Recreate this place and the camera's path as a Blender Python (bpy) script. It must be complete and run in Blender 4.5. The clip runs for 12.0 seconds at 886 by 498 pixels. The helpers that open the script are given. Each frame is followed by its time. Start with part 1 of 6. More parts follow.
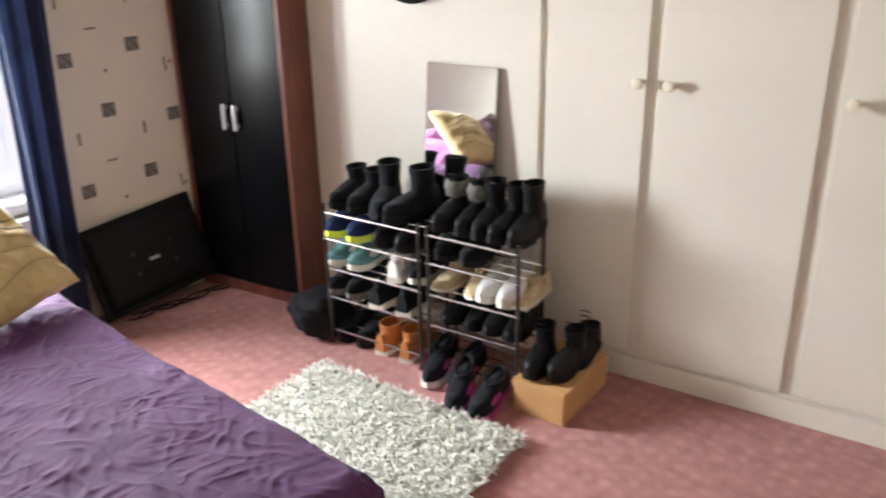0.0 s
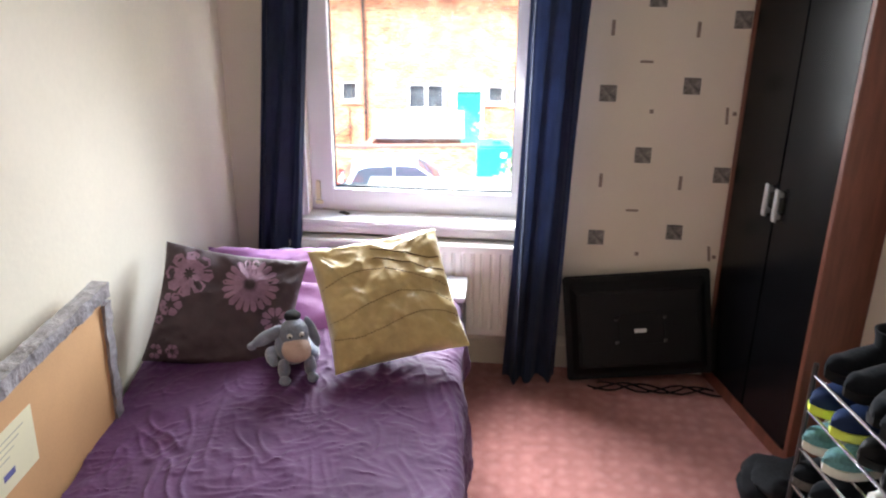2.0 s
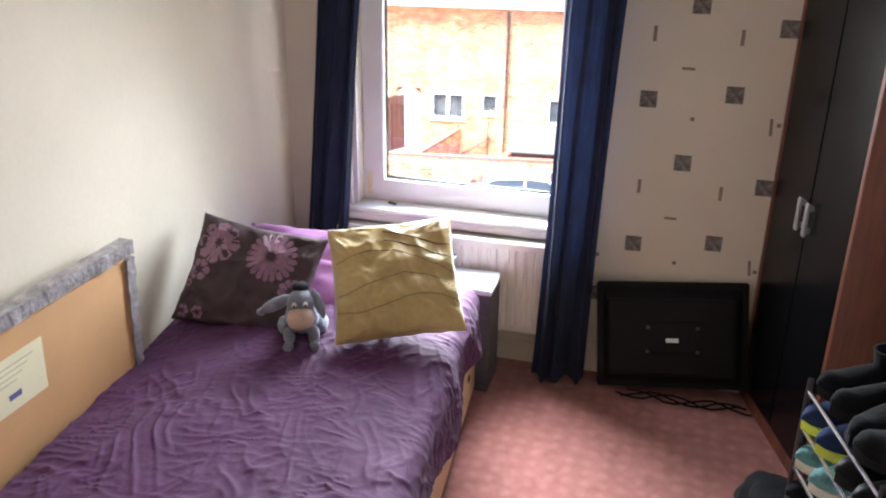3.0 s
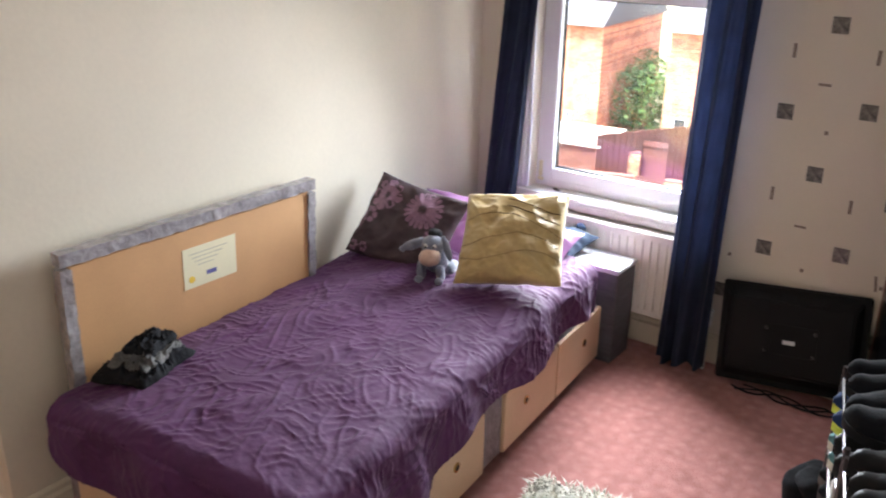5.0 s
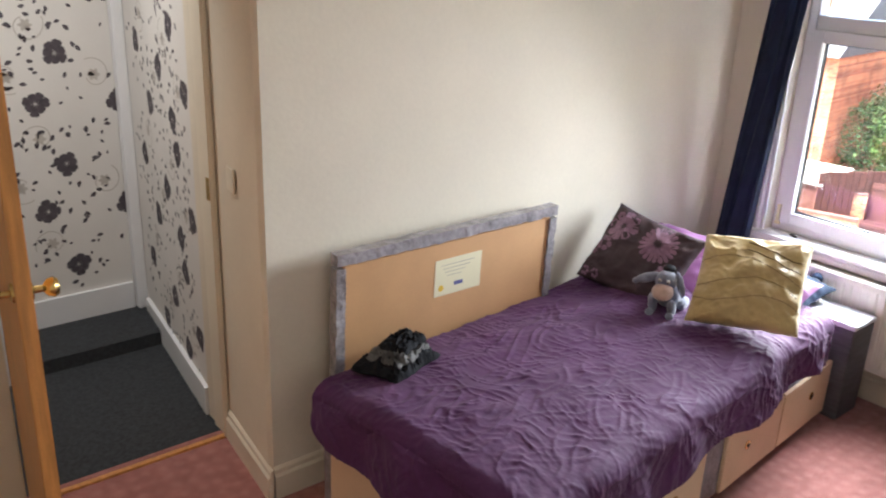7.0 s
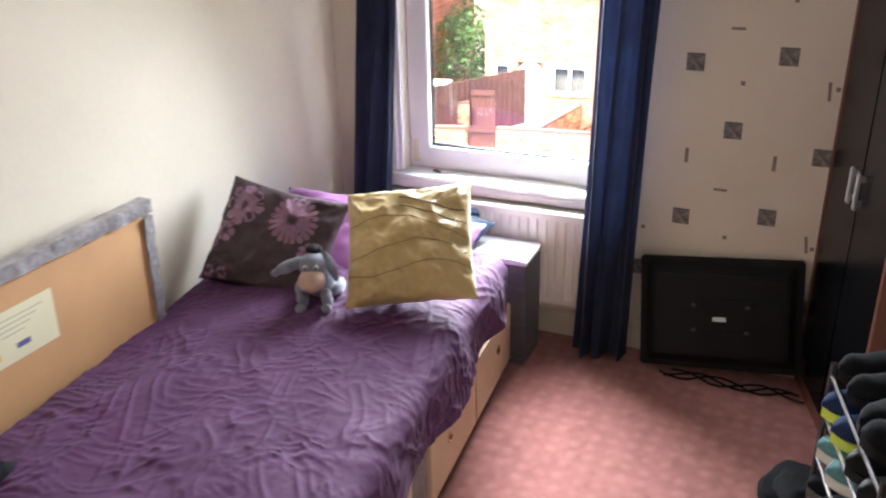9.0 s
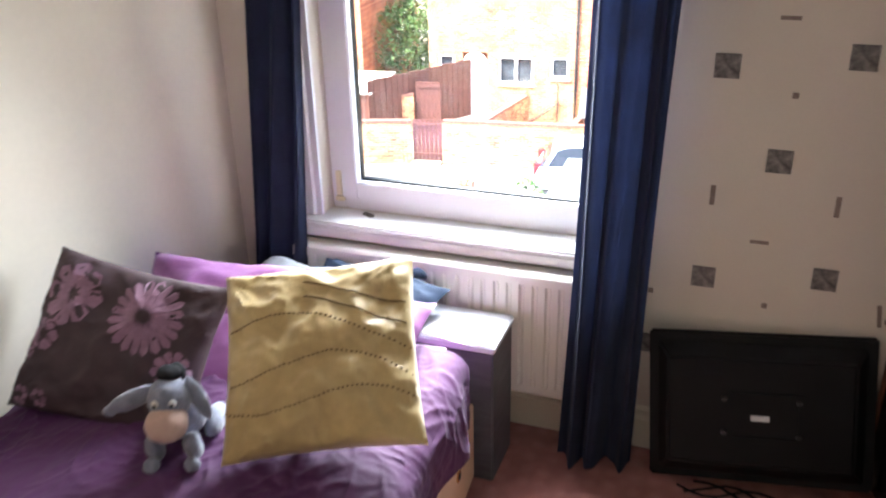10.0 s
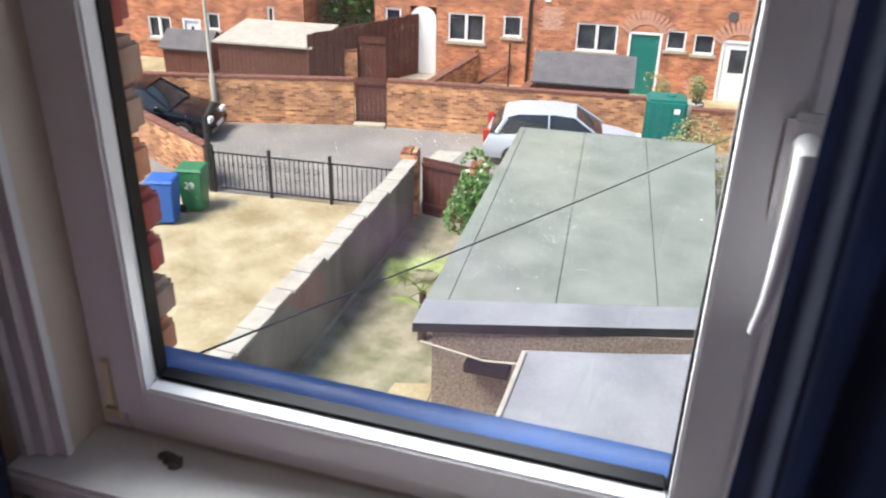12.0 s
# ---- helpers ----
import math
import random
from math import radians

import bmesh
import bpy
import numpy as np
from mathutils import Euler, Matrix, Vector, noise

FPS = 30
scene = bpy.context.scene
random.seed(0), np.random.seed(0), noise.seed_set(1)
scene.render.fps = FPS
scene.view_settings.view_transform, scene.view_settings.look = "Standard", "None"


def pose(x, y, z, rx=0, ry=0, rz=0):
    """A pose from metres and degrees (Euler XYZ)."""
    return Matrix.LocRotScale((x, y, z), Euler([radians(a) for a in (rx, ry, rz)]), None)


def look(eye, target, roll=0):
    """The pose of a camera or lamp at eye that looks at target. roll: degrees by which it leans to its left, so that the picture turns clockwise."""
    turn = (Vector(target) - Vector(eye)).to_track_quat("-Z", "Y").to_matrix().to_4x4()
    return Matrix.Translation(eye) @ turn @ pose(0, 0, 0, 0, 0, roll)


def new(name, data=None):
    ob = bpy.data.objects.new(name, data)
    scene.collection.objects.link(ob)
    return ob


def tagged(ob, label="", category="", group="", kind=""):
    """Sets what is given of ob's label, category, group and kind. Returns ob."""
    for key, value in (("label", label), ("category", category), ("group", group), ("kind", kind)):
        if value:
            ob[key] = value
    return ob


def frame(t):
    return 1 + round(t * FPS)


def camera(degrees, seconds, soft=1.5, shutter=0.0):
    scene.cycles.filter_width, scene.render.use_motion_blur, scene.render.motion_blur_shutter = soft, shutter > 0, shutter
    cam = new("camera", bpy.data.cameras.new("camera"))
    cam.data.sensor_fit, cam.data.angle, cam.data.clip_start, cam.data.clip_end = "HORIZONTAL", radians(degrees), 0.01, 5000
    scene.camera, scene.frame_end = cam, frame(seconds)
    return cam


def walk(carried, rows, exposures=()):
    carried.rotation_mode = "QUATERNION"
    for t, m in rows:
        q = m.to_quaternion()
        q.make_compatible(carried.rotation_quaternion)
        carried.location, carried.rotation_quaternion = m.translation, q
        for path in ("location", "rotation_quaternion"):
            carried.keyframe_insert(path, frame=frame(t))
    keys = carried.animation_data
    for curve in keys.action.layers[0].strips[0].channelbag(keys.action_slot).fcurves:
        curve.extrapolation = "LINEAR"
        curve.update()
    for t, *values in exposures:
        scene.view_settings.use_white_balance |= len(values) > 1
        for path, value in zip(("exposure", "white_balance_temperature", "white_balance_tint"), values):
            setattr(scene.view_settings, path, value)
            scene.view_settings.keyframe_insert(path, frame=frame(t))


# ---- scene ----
cam = camera(55.0, 12.0, soft=2.0, shutter=0.4)
PATH = [
    (0, (1.562, 0.704, 1.694), (0.235, 1.985, 0.92), -1.1),
    (0.5, (1.428, 0.902, 1.741), (-0.087, 1.917, 0.92), -1.0),
    (1, (1.269, 1.161, 1.791), (-0.421, 1.823, 0.95), -1.2),
    (1.5, (1.136, 1.446, 1.78), (-0.68, 1.628, 0.964), 0.0),
    (2, (1.083, 1.699, 1.766), (-0.75, 1.531, 0.981), 0.5),
    (2.5, (1.12, 1.859, 1.773), (-0.704, 1.539, 1.018), -0.3),
    (3, (1.133, 2.1, 1.732), (-0.652, 1.609, 0.977), 0.9),
    (3.2, (1.173, 2.176, 1.713), (-0.6, 1.611, 0.98), 1.7),
    (4.8, (1.4, 2.811, 1.734), (-0.148, 1.768, 1.016), 0.9),
    (5, (1.4, 2.855, 1.736), (-0.106, 1.747, 1.024), 1.0),
    (5.5, (1.484, 2.94, 1.756), (0.096, 1.678, 1.063), 0.3),
    (6, (1.556, 2.855, 1.787), (0.28, 1.479, 1.095), 1.1),
    (6.5, (1.614, 2.815, 1.822), (0.403, 1.382, 1.128), 2.2),
    (6.7, (1.619, 2.835, 1.832), (0.44, 1.376, 1.138), 2.1),
    (8.3, (1.433, 2.616, 1.726), (-0.116, 1.588, 0.987), 0.8),
    (8.5, (1.306, 2.561, 1.736), (-0.278, 1.612, 0.969), -0.5),
    (9, (0.991, 2.397, 1.683), (-0.674, 1.636, 0.879), -1.3),
    (9.5, (0.594, 2.281, 1.636), (-1.089, 1.582, 0.813), -0.8),
    (10, (0.162, 2.073, 1.548), (-1.54, 1.425, 0.72), -1.4),
    (10.5, (-0.309, 1.938, 1.484), (-2.021, 1.35, 0.633), -0.6),
    (11, (-0.717, 1.818, 1.429), (-2.419, 1.223, 0.563), 0.9),
    (11.5, (-0.966, 1.736, 1.433), (-2.651, 1.156, 0.523), 0.0),
    (12, (-1.206, 1.634, 1.389), (-2.904, 1.124, 0.462), 1.4),
]
EXPOSURES = [(0, 3.5, 6450, 8), (1, 3.35, 6400, 8), (2, 3.2, 6400, 9), (3, 3.15, 6400, 9), (5, 3.2, 6350, 9), (6.5, 3.15, 6350, 9), (8.5, 3.25, 6350, 9), (9.5, 3.25, 6400, 9), (10.5, 2.9, 6250, 9), (11, 2.2, 6250, 9), (11.5, 1.2, 6800, 9), (12, 0.75, 6700, 10)]
walk(cam, [(t, look(eye, target, roll)) for t, eye, target, roll in PATH], EXPOSURES)


# ---- light ----
world = bpy.data.worlds.new("world")
scene.world = world
world.use_nodes = True
_bg = world.node_tree.nodes["Background"]
_sky = world.node_tree.nodes.new("ShaderNodeTexSky")
_sky.sky_type, _sky.sun_disc = "NISHITA", False
_sky.sun_elevation, _sky.sun_rotation = radians(55), radians(130)
world.node_tree.links.new(_sky.outputs[0], _bg.inputs[0])
_bg.inputs[1].default_value = 0.15
sun = new("sun", bpy.data.lights.new("sun", "SUN"))
sun.data.energy, sun.data.angle, sun.data.color = 4.2, radians(24), (1, 0.96, 0.9)
sun.matrix_world = look((3, -13, 21), (-10, -2, -7))


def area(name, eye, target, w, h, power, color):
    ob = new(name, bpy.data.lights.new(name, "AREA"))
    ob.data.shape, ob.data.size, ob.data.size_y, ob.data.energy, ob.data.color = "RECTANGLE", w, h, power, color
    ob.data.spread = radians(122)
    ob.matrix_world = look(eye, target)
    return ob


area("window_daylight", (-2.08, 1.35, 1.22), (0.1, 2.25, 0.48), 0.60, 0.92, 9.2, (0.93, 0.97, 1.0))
# Added fill lamp under the hall ceiling; no fitting or window is modelled there.
area("hall_fill", (0.9, -0.3, 2.25), (0.7, -0.6, 0.0), 0.5, 0.5, 0.8, (1.0, 0.97, 0.92))


# ---- materials ----
def material(name, color, rough=0.6, metal=0.0, var=0.15, scale=6.0, bump=0.1, fine=120.0, sheen=0.0, color2=None, stretch=(1, 1, 1)):
    """Two scales of variation in colour and relief, in object metres."""
    m = bpy.data.materials.new(name)
    m.use_nodes = True
    nt = m.node_tree
    b = nt.nodes["Principled BSDF"]
    tc, mp = nt.nodes.new("ShaderNodeTexCoord"), nt.nodes.new("ShaderNodeMapping")
    mp.inputs["Scale"].default_value = stretch
    nt.links.new(tc.outputs["Object"], mp.inputs[0])
    n1, n2 = nt.nodes.new("ShaderNodeTexNoise"), nt.nodes.new("ShaderNodeTexNoise")
    n1.inputs["Scale"].default_value, n2.inputs["Scale"].default_value = scale, fine
    n1.inputs["Detail"].default_value = 4
    for n in (n1, n2):
        nt.links.new(mp.outputs[0], n.inputs["Vector"])
    mix = nt.nodes.new("ShaderNodeMath")
    mix.operation = "MULTIPLY_ADD"
    nt.links.new(n2.outputs[0], mix.inputs[0])
    mix.inputs[1].default_value = 0.4
    nt.links.new(n1.outputs[0], mix.inputs[2])
    ramp = nt.nodes.new("ShaderNodeValToRGB")
    c2 = color2 or tuple(min(1, c * (1 + var)) for c in color)
    c1 = color if color2 else tuple(c * (1 - var) for c in color)
    ramp.color_ramp.elements[0].position, ramp.color_ramp.elements[1].position = 0.45, 0.95
    ramp.color_ramp.elements[0].color, ramp.color_ramp.elements[1].color = (*c1, 1), (*c2, 1)
    nt.links.new(mix.outputs[0], ramp.inputs[0])
    nt.links.new(ramp.outputs[0], b.inputs["Base Color"])
    b.inputs["Roughness"].default_value, b.inputs["Metallic"].default_value = rough, metal
    if sheen:
        b.inputs["Sheen Weight"].default_value = sheen
    if bump:
        bp = nt.nodes.new("ShaderNodeBump")
        bp.inputs["Strength"].default_value, bp.inputs["Distance"].default_value = bump, 0.01
        nt.links.new(mix.outputs[0], bp.inputs["Height"])
        nt.links.new(bp.outputs[0], b.inputs["Normal"])
    return m


M_WALL = material("cream_paint", (0.74, 0.675, 0.56), 0.75, var=0.05, scale=3, bump=0.12, fine=60)
M_PAPER = material("cream_wallpaper", (0.72, 0.655, 0.56), 0.7, var=0.04, scale=3, bump=0.15, fine=150)
M_CEIL = material("white_ceiling", (0.8, 0.78, 0.74), 0.8, var=0.03)
M_CUP = material("magnolia_gloss", (0.78, 0.73, 0.645), 0.35, var=0.04, scale=2, bump=0.04, fine=30)
M_TRIM = material("cream_gloss_trim", (0.78, 0.71, 0.58), 0.35, var=0.04, scale=5, bump=0.03)
M_WHITE = material("white_upvc", (0.82, 0.82, 0.84), 0.3, var=0.03, scale=4, bump=0.02)
M_SILLP = material("white_sill_paint", (0.78, 0.77, 0.75), 0.4, var=0.08, scale=9, bump=0.05)
M_RAD = material("radiator_enamel", (0.8, 0.76, 0.71), 0.35, var=0.03)
M_CARPET = material("rose_carpet", (0.27, 0.085, 0.075), 0.95, scale=16, bump=0.6, fine=420, sheen=0.3, color2=(0.42, 0.165, 0.145))


def carpet_pattern(m):
    """A woven lattice of small pale sprigs, 55 mm apart."""
    nt = m.node_tree
    b = nt.nodes["Principled BSDF"]
    base = b.inputs["Base Color"].links[0].from_socket
    tc, vo = nt.nodes.new("ShaderNodeTexCoord"), nt.nodes.new("ShaderNodeTexVoronoi")
    vo.inputs["Scale"].default_value, vo.inputs["Randomness"].default_value = 17, 0.25
    nt.links.new(tc.outputs["Object"], vo.inputs["Vector"])
    rp = nt.nodes.new("ShaderNodeValToRGB")
    rp.color_ramp.elements[0].position, rp.color_ramp.elements[1].position = 0.16, 0.42
    rp.color_ramp.elements[0].color, rp.color_ramp.elements[1].color = (1.0, 1.0, 1.0, 1), (0.0, 0.0, 0.0, 1)
    nt.links.new(vo.outputs["Distance"], rp.inputs[0])
    mx = nt.nodes.new("ShaderNodeMix")
    mx.data_type, mx.blend_type = "RGBA", "MIX"
    ml = nt.nodes.new("ShaderNodeMath")
    ml.operation = "MULTIPLY"
    ml.inputs[1].default_value = 0.27
    nt.links.new(rp.outputs[0], ml.inputs[0])
    nt.links.new(ml.outputs[0], mx.inputs[0])
    nt.links.new(base, mx.inputs[6])
    mx.inputs[7].default_value = (0.56, 0.29, 0.25, 1)
    nt.links.new(mx.outputs[2], b.inputs["Base Color"])


carpet_pattern(M_CARPET)
M_GREYCARPET = material("charcoal_carpet", (0.035, 0.038, 0.043), 0.95, var=0.4, scale=60, bump=0.6, fine=350)
M_NAVY = material("navy_curtain_cloth", (0.026, 0.038, 0.082), 0.85, var=0.25, scale=12, bump=0.15, fine=300, sheen=0.05)
M_PURPLE = material("purple_duvet_cotton", (0.078, 0.015, 0.084), 0.8, var=0.14, scale=5, bump=0.35, fine=40, sheen=0.06)
M_LILAC = material("lilac_pillow_cotton", (0.27, 0.085, 0.28), 0.55, var=0.1, scale=8, bump=0.2, fine=60, sheen=0.2)
M_GOLD = material("gold_satin", (0.50, 0.36, 0.15), 0.42, var=0.14, scale=14, bump=0.25, fine=70, sheen=0.3)
M_GOLDST = material("gold_stitching", (0.10, 0.05, 0.015), 0.6)
M_BROWNC = material("dark_plum_cloth", (0.055, 0.03, 0.037), 0.7, var=0.2, scale=20, bump=0.2, fine=200)
M_FLOWER = material("dusky_pink_print", (0.27, 0.145, 0.215), 0.7, var=0.2, scale=30, bump=0.1)
M_BOARD = material("tan_fibreboard", (0.60, 0.34, 0.16), 0.7, var=0.08, scale=5, bump=0.05, fine=200)
M_WRAP = material("cloudy_plastic_wrap", (0.34, 0.315, 0.33), 0.2, var=0.35, scale=25, bump=0.8, fine=60)
M_LABEL = material("cream_label_paper", (0.78, 0.72, 0.5), 0.6, var=0.03)
M_INK = material("label_ink", (0.12, 0.12, 0.3), 0.6)
M_INK2 = material("label_grey_ink", (0.5, 0.46, 0.36), 0.6)
M_YEL = material("yellow_print", (0.75, 0.5, 0.05), 0.6)
M_DRAWER = material("beech_drawer_fabric", (0.66, 0.47, 0.31), 0.55, var=0.07, scale=6, bump=0.05)
M_BASE = material("divan_grey_brocade", (0.2, 0.17, 0.19), 0.6, var=0.35, scale=35, bump=0.3)
M_BLACK = material("black_gloss", (0.004, 0.004, 0.005), 0.25, var=0.2, bump=0)
M_TV = material("black_plastic", (0.006, 0.006, 0.007), 0.6, var=0.2, scale=10, bump=0.05)
M_MAHOG = material("mahogany_veneer", (0.17, 0.055, 0.035), 0.45, var=0.3, scale=8, bump=0.05, stretch=(6, 6, 0.7))
M_CHROME = material("brushed_chrome", (0.7, 0.7, 0.72), 0.25, 1.0, var=0.05, bump=0)
M_SILVER = material("silver_handle", (0.55, 0.55, 0.56), 0.35, 0.8, var=0.05, bump=0)
M_BRASS = material("brass", (0.6, 0.42, 0.16), 0.25, 1.0, var=0.1, bump=0)
M_PINE = material("orange_pine", (0.62, 0.29, 0.09), 0.4, var=0.25, scale=7, bump=0.05, stretch=(8, 8, 0.8))
M_MIRROR = material("mirror_silver", (0.9, 0.9, 0.9), 0.02, 1.0, var=0.0, bump=0)
M_SHAG = material("cream_shag", (0.72, 0.70, 0.63), 0.95, var=0.2, scale=25, bump=0.2)
M_KRAFT = material("tan_cardboard", (0.5, 0.27, 0.11), 0.7, var=0.08, scale=8, bump=0.05)
M_BLKLEA = material("black_leather", (0.007, 0.007, 0.008), 0.5, var=0.3, scale=20, bump=0.3, fine=90)
M_BLKSUE = material("black_suede", (0.005, 0.006, 0.009), 0.9, var=0.3, scale=20, bump=0.3, sheen=0.08)
M_GREYFUR = material("grey_wool", (0.13, 0.125, 0.115), 0.95, var=0.4, scale=60, bump=0.8, fine=200)
M_NAVYSH = material("navy_shoe", (0.015, 0.03, 0.09), 0.7, var=0.2, scale=20)
M_LIME = material("lime_rubber", (0.62, 0.72, 0.08), 0.5)
M_TEAL = material("teal_mesh", (0.06, 0.27, 0.28), 0.7, var=0.3, scale=30)
M_TEALD = material("teal_and_black_mesh", (0.015, 0.03, 0.035), 0.8, scale=22, bump=0.3, color2=(0.16, 0.36, 0.38))
M_WSOLE = material("off_white_rubber", (0.68, 0.64, 0.56), 0.55, var=0.1, scale=20)
M_WSHOE = material("white_leather", (0.72, 0.7, 0.67), 0.45, var=0.06, scale=15)
M_TANSH = material("tan_leather", (0.42, 0.16, 0.05), 0.5, var=0.15, scale=15)
M_BEIGE = material("beige_straw", (0.5, 0.38, 0.24), 0.8, var=0.2, scale=50)
M_PINKSH = material("magenta_mesh", (0.42, 0.04, 0.24), 0.6, var=0.2, scale=30)
M_DKGREY = material("dark_grey_cloth", (0.012, 0.012, 0.015), 0.85, var=0.4, scale=15, bump=0.3)
M_GREYCL = material("grey_cloth", (0.03, 0.03, 0.032), 0.85, scale=18, color2=(0.17, 0.165, 0.16), bump=0.4)
M_TOY = material("grey_blue_plush", (0.22, 0.235, 0.3), 0.95, var=0.25, scale=40, bump=0.5, fine=200, sheen=0.4)
M_CHESTW = material("white_table_top", (0.72, 0.75, 0.8), 0.4, var=0.05)
M_CHESTD = material("dark_grey_wood", (0.1, 0.1, 0.115), 0.45, var=0.25, scale=12, stretch=(1, 1, 5))
M_RED = material("red_cloth", (0.62, 0.02, 0.03), 0.7)
M_TILE = material("silver_brown_print", (0.16, 0.145, 0.135), 0.35, var=0.6, scale=45, bump=0.3, fine=90)
M_DASH = material("brown_print", (0.24, 0.18, 0.15), 0.5, var=0.2, scale=40)
M_FLORAL = material("white_hall_paper", (0.74, 0.71, 0.68), 0.7, var=0.04, scale=5, bump=0.05)
M_BLOOM = material("plum_grey_print", (0.085, 0.072, 0.085), 0.7, var=0.35, scale=40, bump=0.05)
M_SWIRL = material("taupe_print", (0.52, 0.48, 0.44), 0.7, var=0.1)
M_DIRT = material("leaf_debris", (0.12, 0.11, 0.09), 0.9, var=0.4, scale=60)
M_SHTUBE = material("dark_steel_tube", (0.06, 0.055, 0.055), 0.35, 0.7, var=0.1, bump=0)

for _m in (M_TV, M_BLKSUE, M_BLKLEA, M_DKGREY, M_NAVYSH, M_BLACK):
    _m.node_tree.nodes["Principled BSDF"].inputs["Specular IOR Level"].default_value = 0.2


def glass():
    m = bpy.data.materials.new("clear_glass")
    m.use_nodes = True
    nt = m.node_tree
    nt.nodes.remove(nt.nodes["Principled BSDF"])
    tr, gl, mx, fr = (nt.nodes.new("ShaderNode" + k) for k in ("BsdfTransparent", "BsdfGlossy", "MixShader", "Value"))
    fr.outputs[0].default_value = 0.045
    gl.inputs["Roughness"].default_value = 0.02
    nt.links.new(fr.outputs[0], mx.inputs[0])
    nt.links.new(tr.outputs[0], mx.inputs[1])
    nt.links.new(gl.outputs[0], mx.inputs[2])
    nt.links.new(mx.outputs[0], nt.nodes["Material Output"].inputs[0])
    return m


M_GLASS = glass()


# ---- mesh helpers ----
def box(bm, lo, hi, bevel=0.0):
    res = bmesh.ops.create_cube(bm, size=1)
    vs = res["verts"]
    for v in vs:
        v.co = Vector([(a + b) / 2 + c * (b - a) for a, b, c in zip(lo, hi, v.co)])
    if bevel:
        es = list({e for v in vs for e in v.link_edges})
        bmesh.ops.bevel(bm, geom=es, offset=bevel, segments=2, affect="EDGES", clamp_overlap=True)
    return vs


def loft(bm, rings, cap=(True, True), closed=True):
    """Skin a list of rings, each a list of as many points."""
    rows = [[bm.verts.new(p) for p in r] for r in rings]
    n = len(rows[0])
    for a, b in zip(rows, rows[1:]):
        for i in range(n if closed else n - 1):
            j = (i + 1) % n
            bm.faces.new((a[i], a[j], b[j], b[i]))
    if closed and cap[0]:
        bm.faces.new(rows[0][::-1])
    if closed and cap[1]:
        bm.faces.new(rows[-1])
    return rows


def circle(c, r, n=12, axis="z", ry=None):
    ry = ry or r
    out = []
    for i in range(n):
        a = 2 * math.pi * i / n
        u, v = r * math.cos(a), ry * math.sin(a)
        out.append({"z": (c[0] + u, c[1] + v, c[2]), "y": (c[0] + u, c[1], c[2] - v), "x": (c[0], c[1] + u, c[2] + v)}[axis])
    return out


def tube(bm, path, r, n=8):
    """A round tube along a list of points."""
    pts = [Vector(p) for p in path]
    rings = []
    for i, p in enumerate(pts):
        d = (pts[min(i + 1, len(pts) - 1)] - pts[max(i - 1, 0)]).normalized()
        up = Vector((0, 0, 1)) if abs(d.z) < 0.9 else Vector((1, 0, 0))
        a = d.cross(up).normalized()
        b = a.cross(d)
        rr = r[i] if isinstance(r, (list, tuple)) else r
        rings.append([p + a * rr * math.cos(2 * math.pi * k / n) + b * rr * math.sin(2 * math.pi * k / n) for k in range(n)])
    loft(bm, rings)


def finish(ob, bm, mat, smooth=True):
    bmesh.ops.recalc_face_normals(bm, faces=bm.faces)
    bm.to_mesh(ob.data)
    bm.free()
    ob.data.materials.append(mat)
    for p in ob.data.polygons:
        p.use_smooth = smooth
    if smooth:
        ob.data.set_sharp_from_angle(angle=radians(40))
    return ob


def part(name, bm, mat, parent=None, label="", kind="", smooth=True):
    ob = new(name, bpy.data.meshes.new(name))
    finish(ob, bm, mat, smooth)
    ob.parent = parent
    return tagged(ob, label, kind=kind)


def thing(name, label, category, group="", m=None):
    ob = new(name)
    ob.empty_display_size = 0.1
    if m is not None:
        ob.matrix_world = m
    return tagged(ob, label, category, group)


def solid(name, label, category, bm, mat, m=None, group="", smooth=True):
    ob = part(name, bm, mat, None, label, smooth=smooth)
    tagged(ob, "", category, group)
    if m is not None:
        ob.matrix_world = m
    return ob


def boxes(name, mat, *spans, kind="structure", parent=None, bevel=0.0, label=""):
    bm = bmesh.new()
    for lo, hi in spans:
        box(bm, lo, hi, bevel)
    return part(name, bm, mat, parent, label, kind, smooth=False)


# ---- the room's shell ----
WX, BY, CY, H = -1.915, 0.62, 2.98, 2.35
OPEN = (0.905, 1.80, 0.60, 2.05)
T = 0.14
boxes("floor", M_CARPET, ((WX, 0.13, -0.12), (2.9, 3.75, 0)))
boxes("ceiling", M_CEIL, ((WX - T, -1.6, H), (2.9, 3.9, H + 0.15)))
wall_w = boxes("wall_window", M_PAPER,
      ((WX - T, BY - 0.3, -0.12), (WX, OPEN[0], H)), ((WX - T, OPEN[1], -0.12), (WX, 3.75, H)),
      ((WX - T, OPEN[0], -0.12), (WX, OPEN[1], OPEN[2])), ((WX - T, OPEN[0], OPEN[3]), (WX, OPEN[1], H)))
_bm = bmesh.new()
loft(_bm, [[(x, y, z) for x, y in ((WX, 0.0), (0.425, 0.0), (0.425, 0.18), (0.484, 0.60), (0.474, BY), (WX, BY))] for z in (-0.12, H)])
part("wall_bed", _bm, M_WALL, kind="structure", smooth=False)
boxes("wall_door", M_WALL, ((1.2, 0.06, -0.12), (2.9, 0.18, H)), ((0.426, 0.06, 2.02), (1.2, 0.18, H)))
boxes("wall_back", M_WALL, ((2.9, 0.0, -0.12), (3.05, 3.75, H)))
boxes("wall_cupboard", M_CUP, ((WX, 3.75, -0.12), (2.9, 3.9, H)))



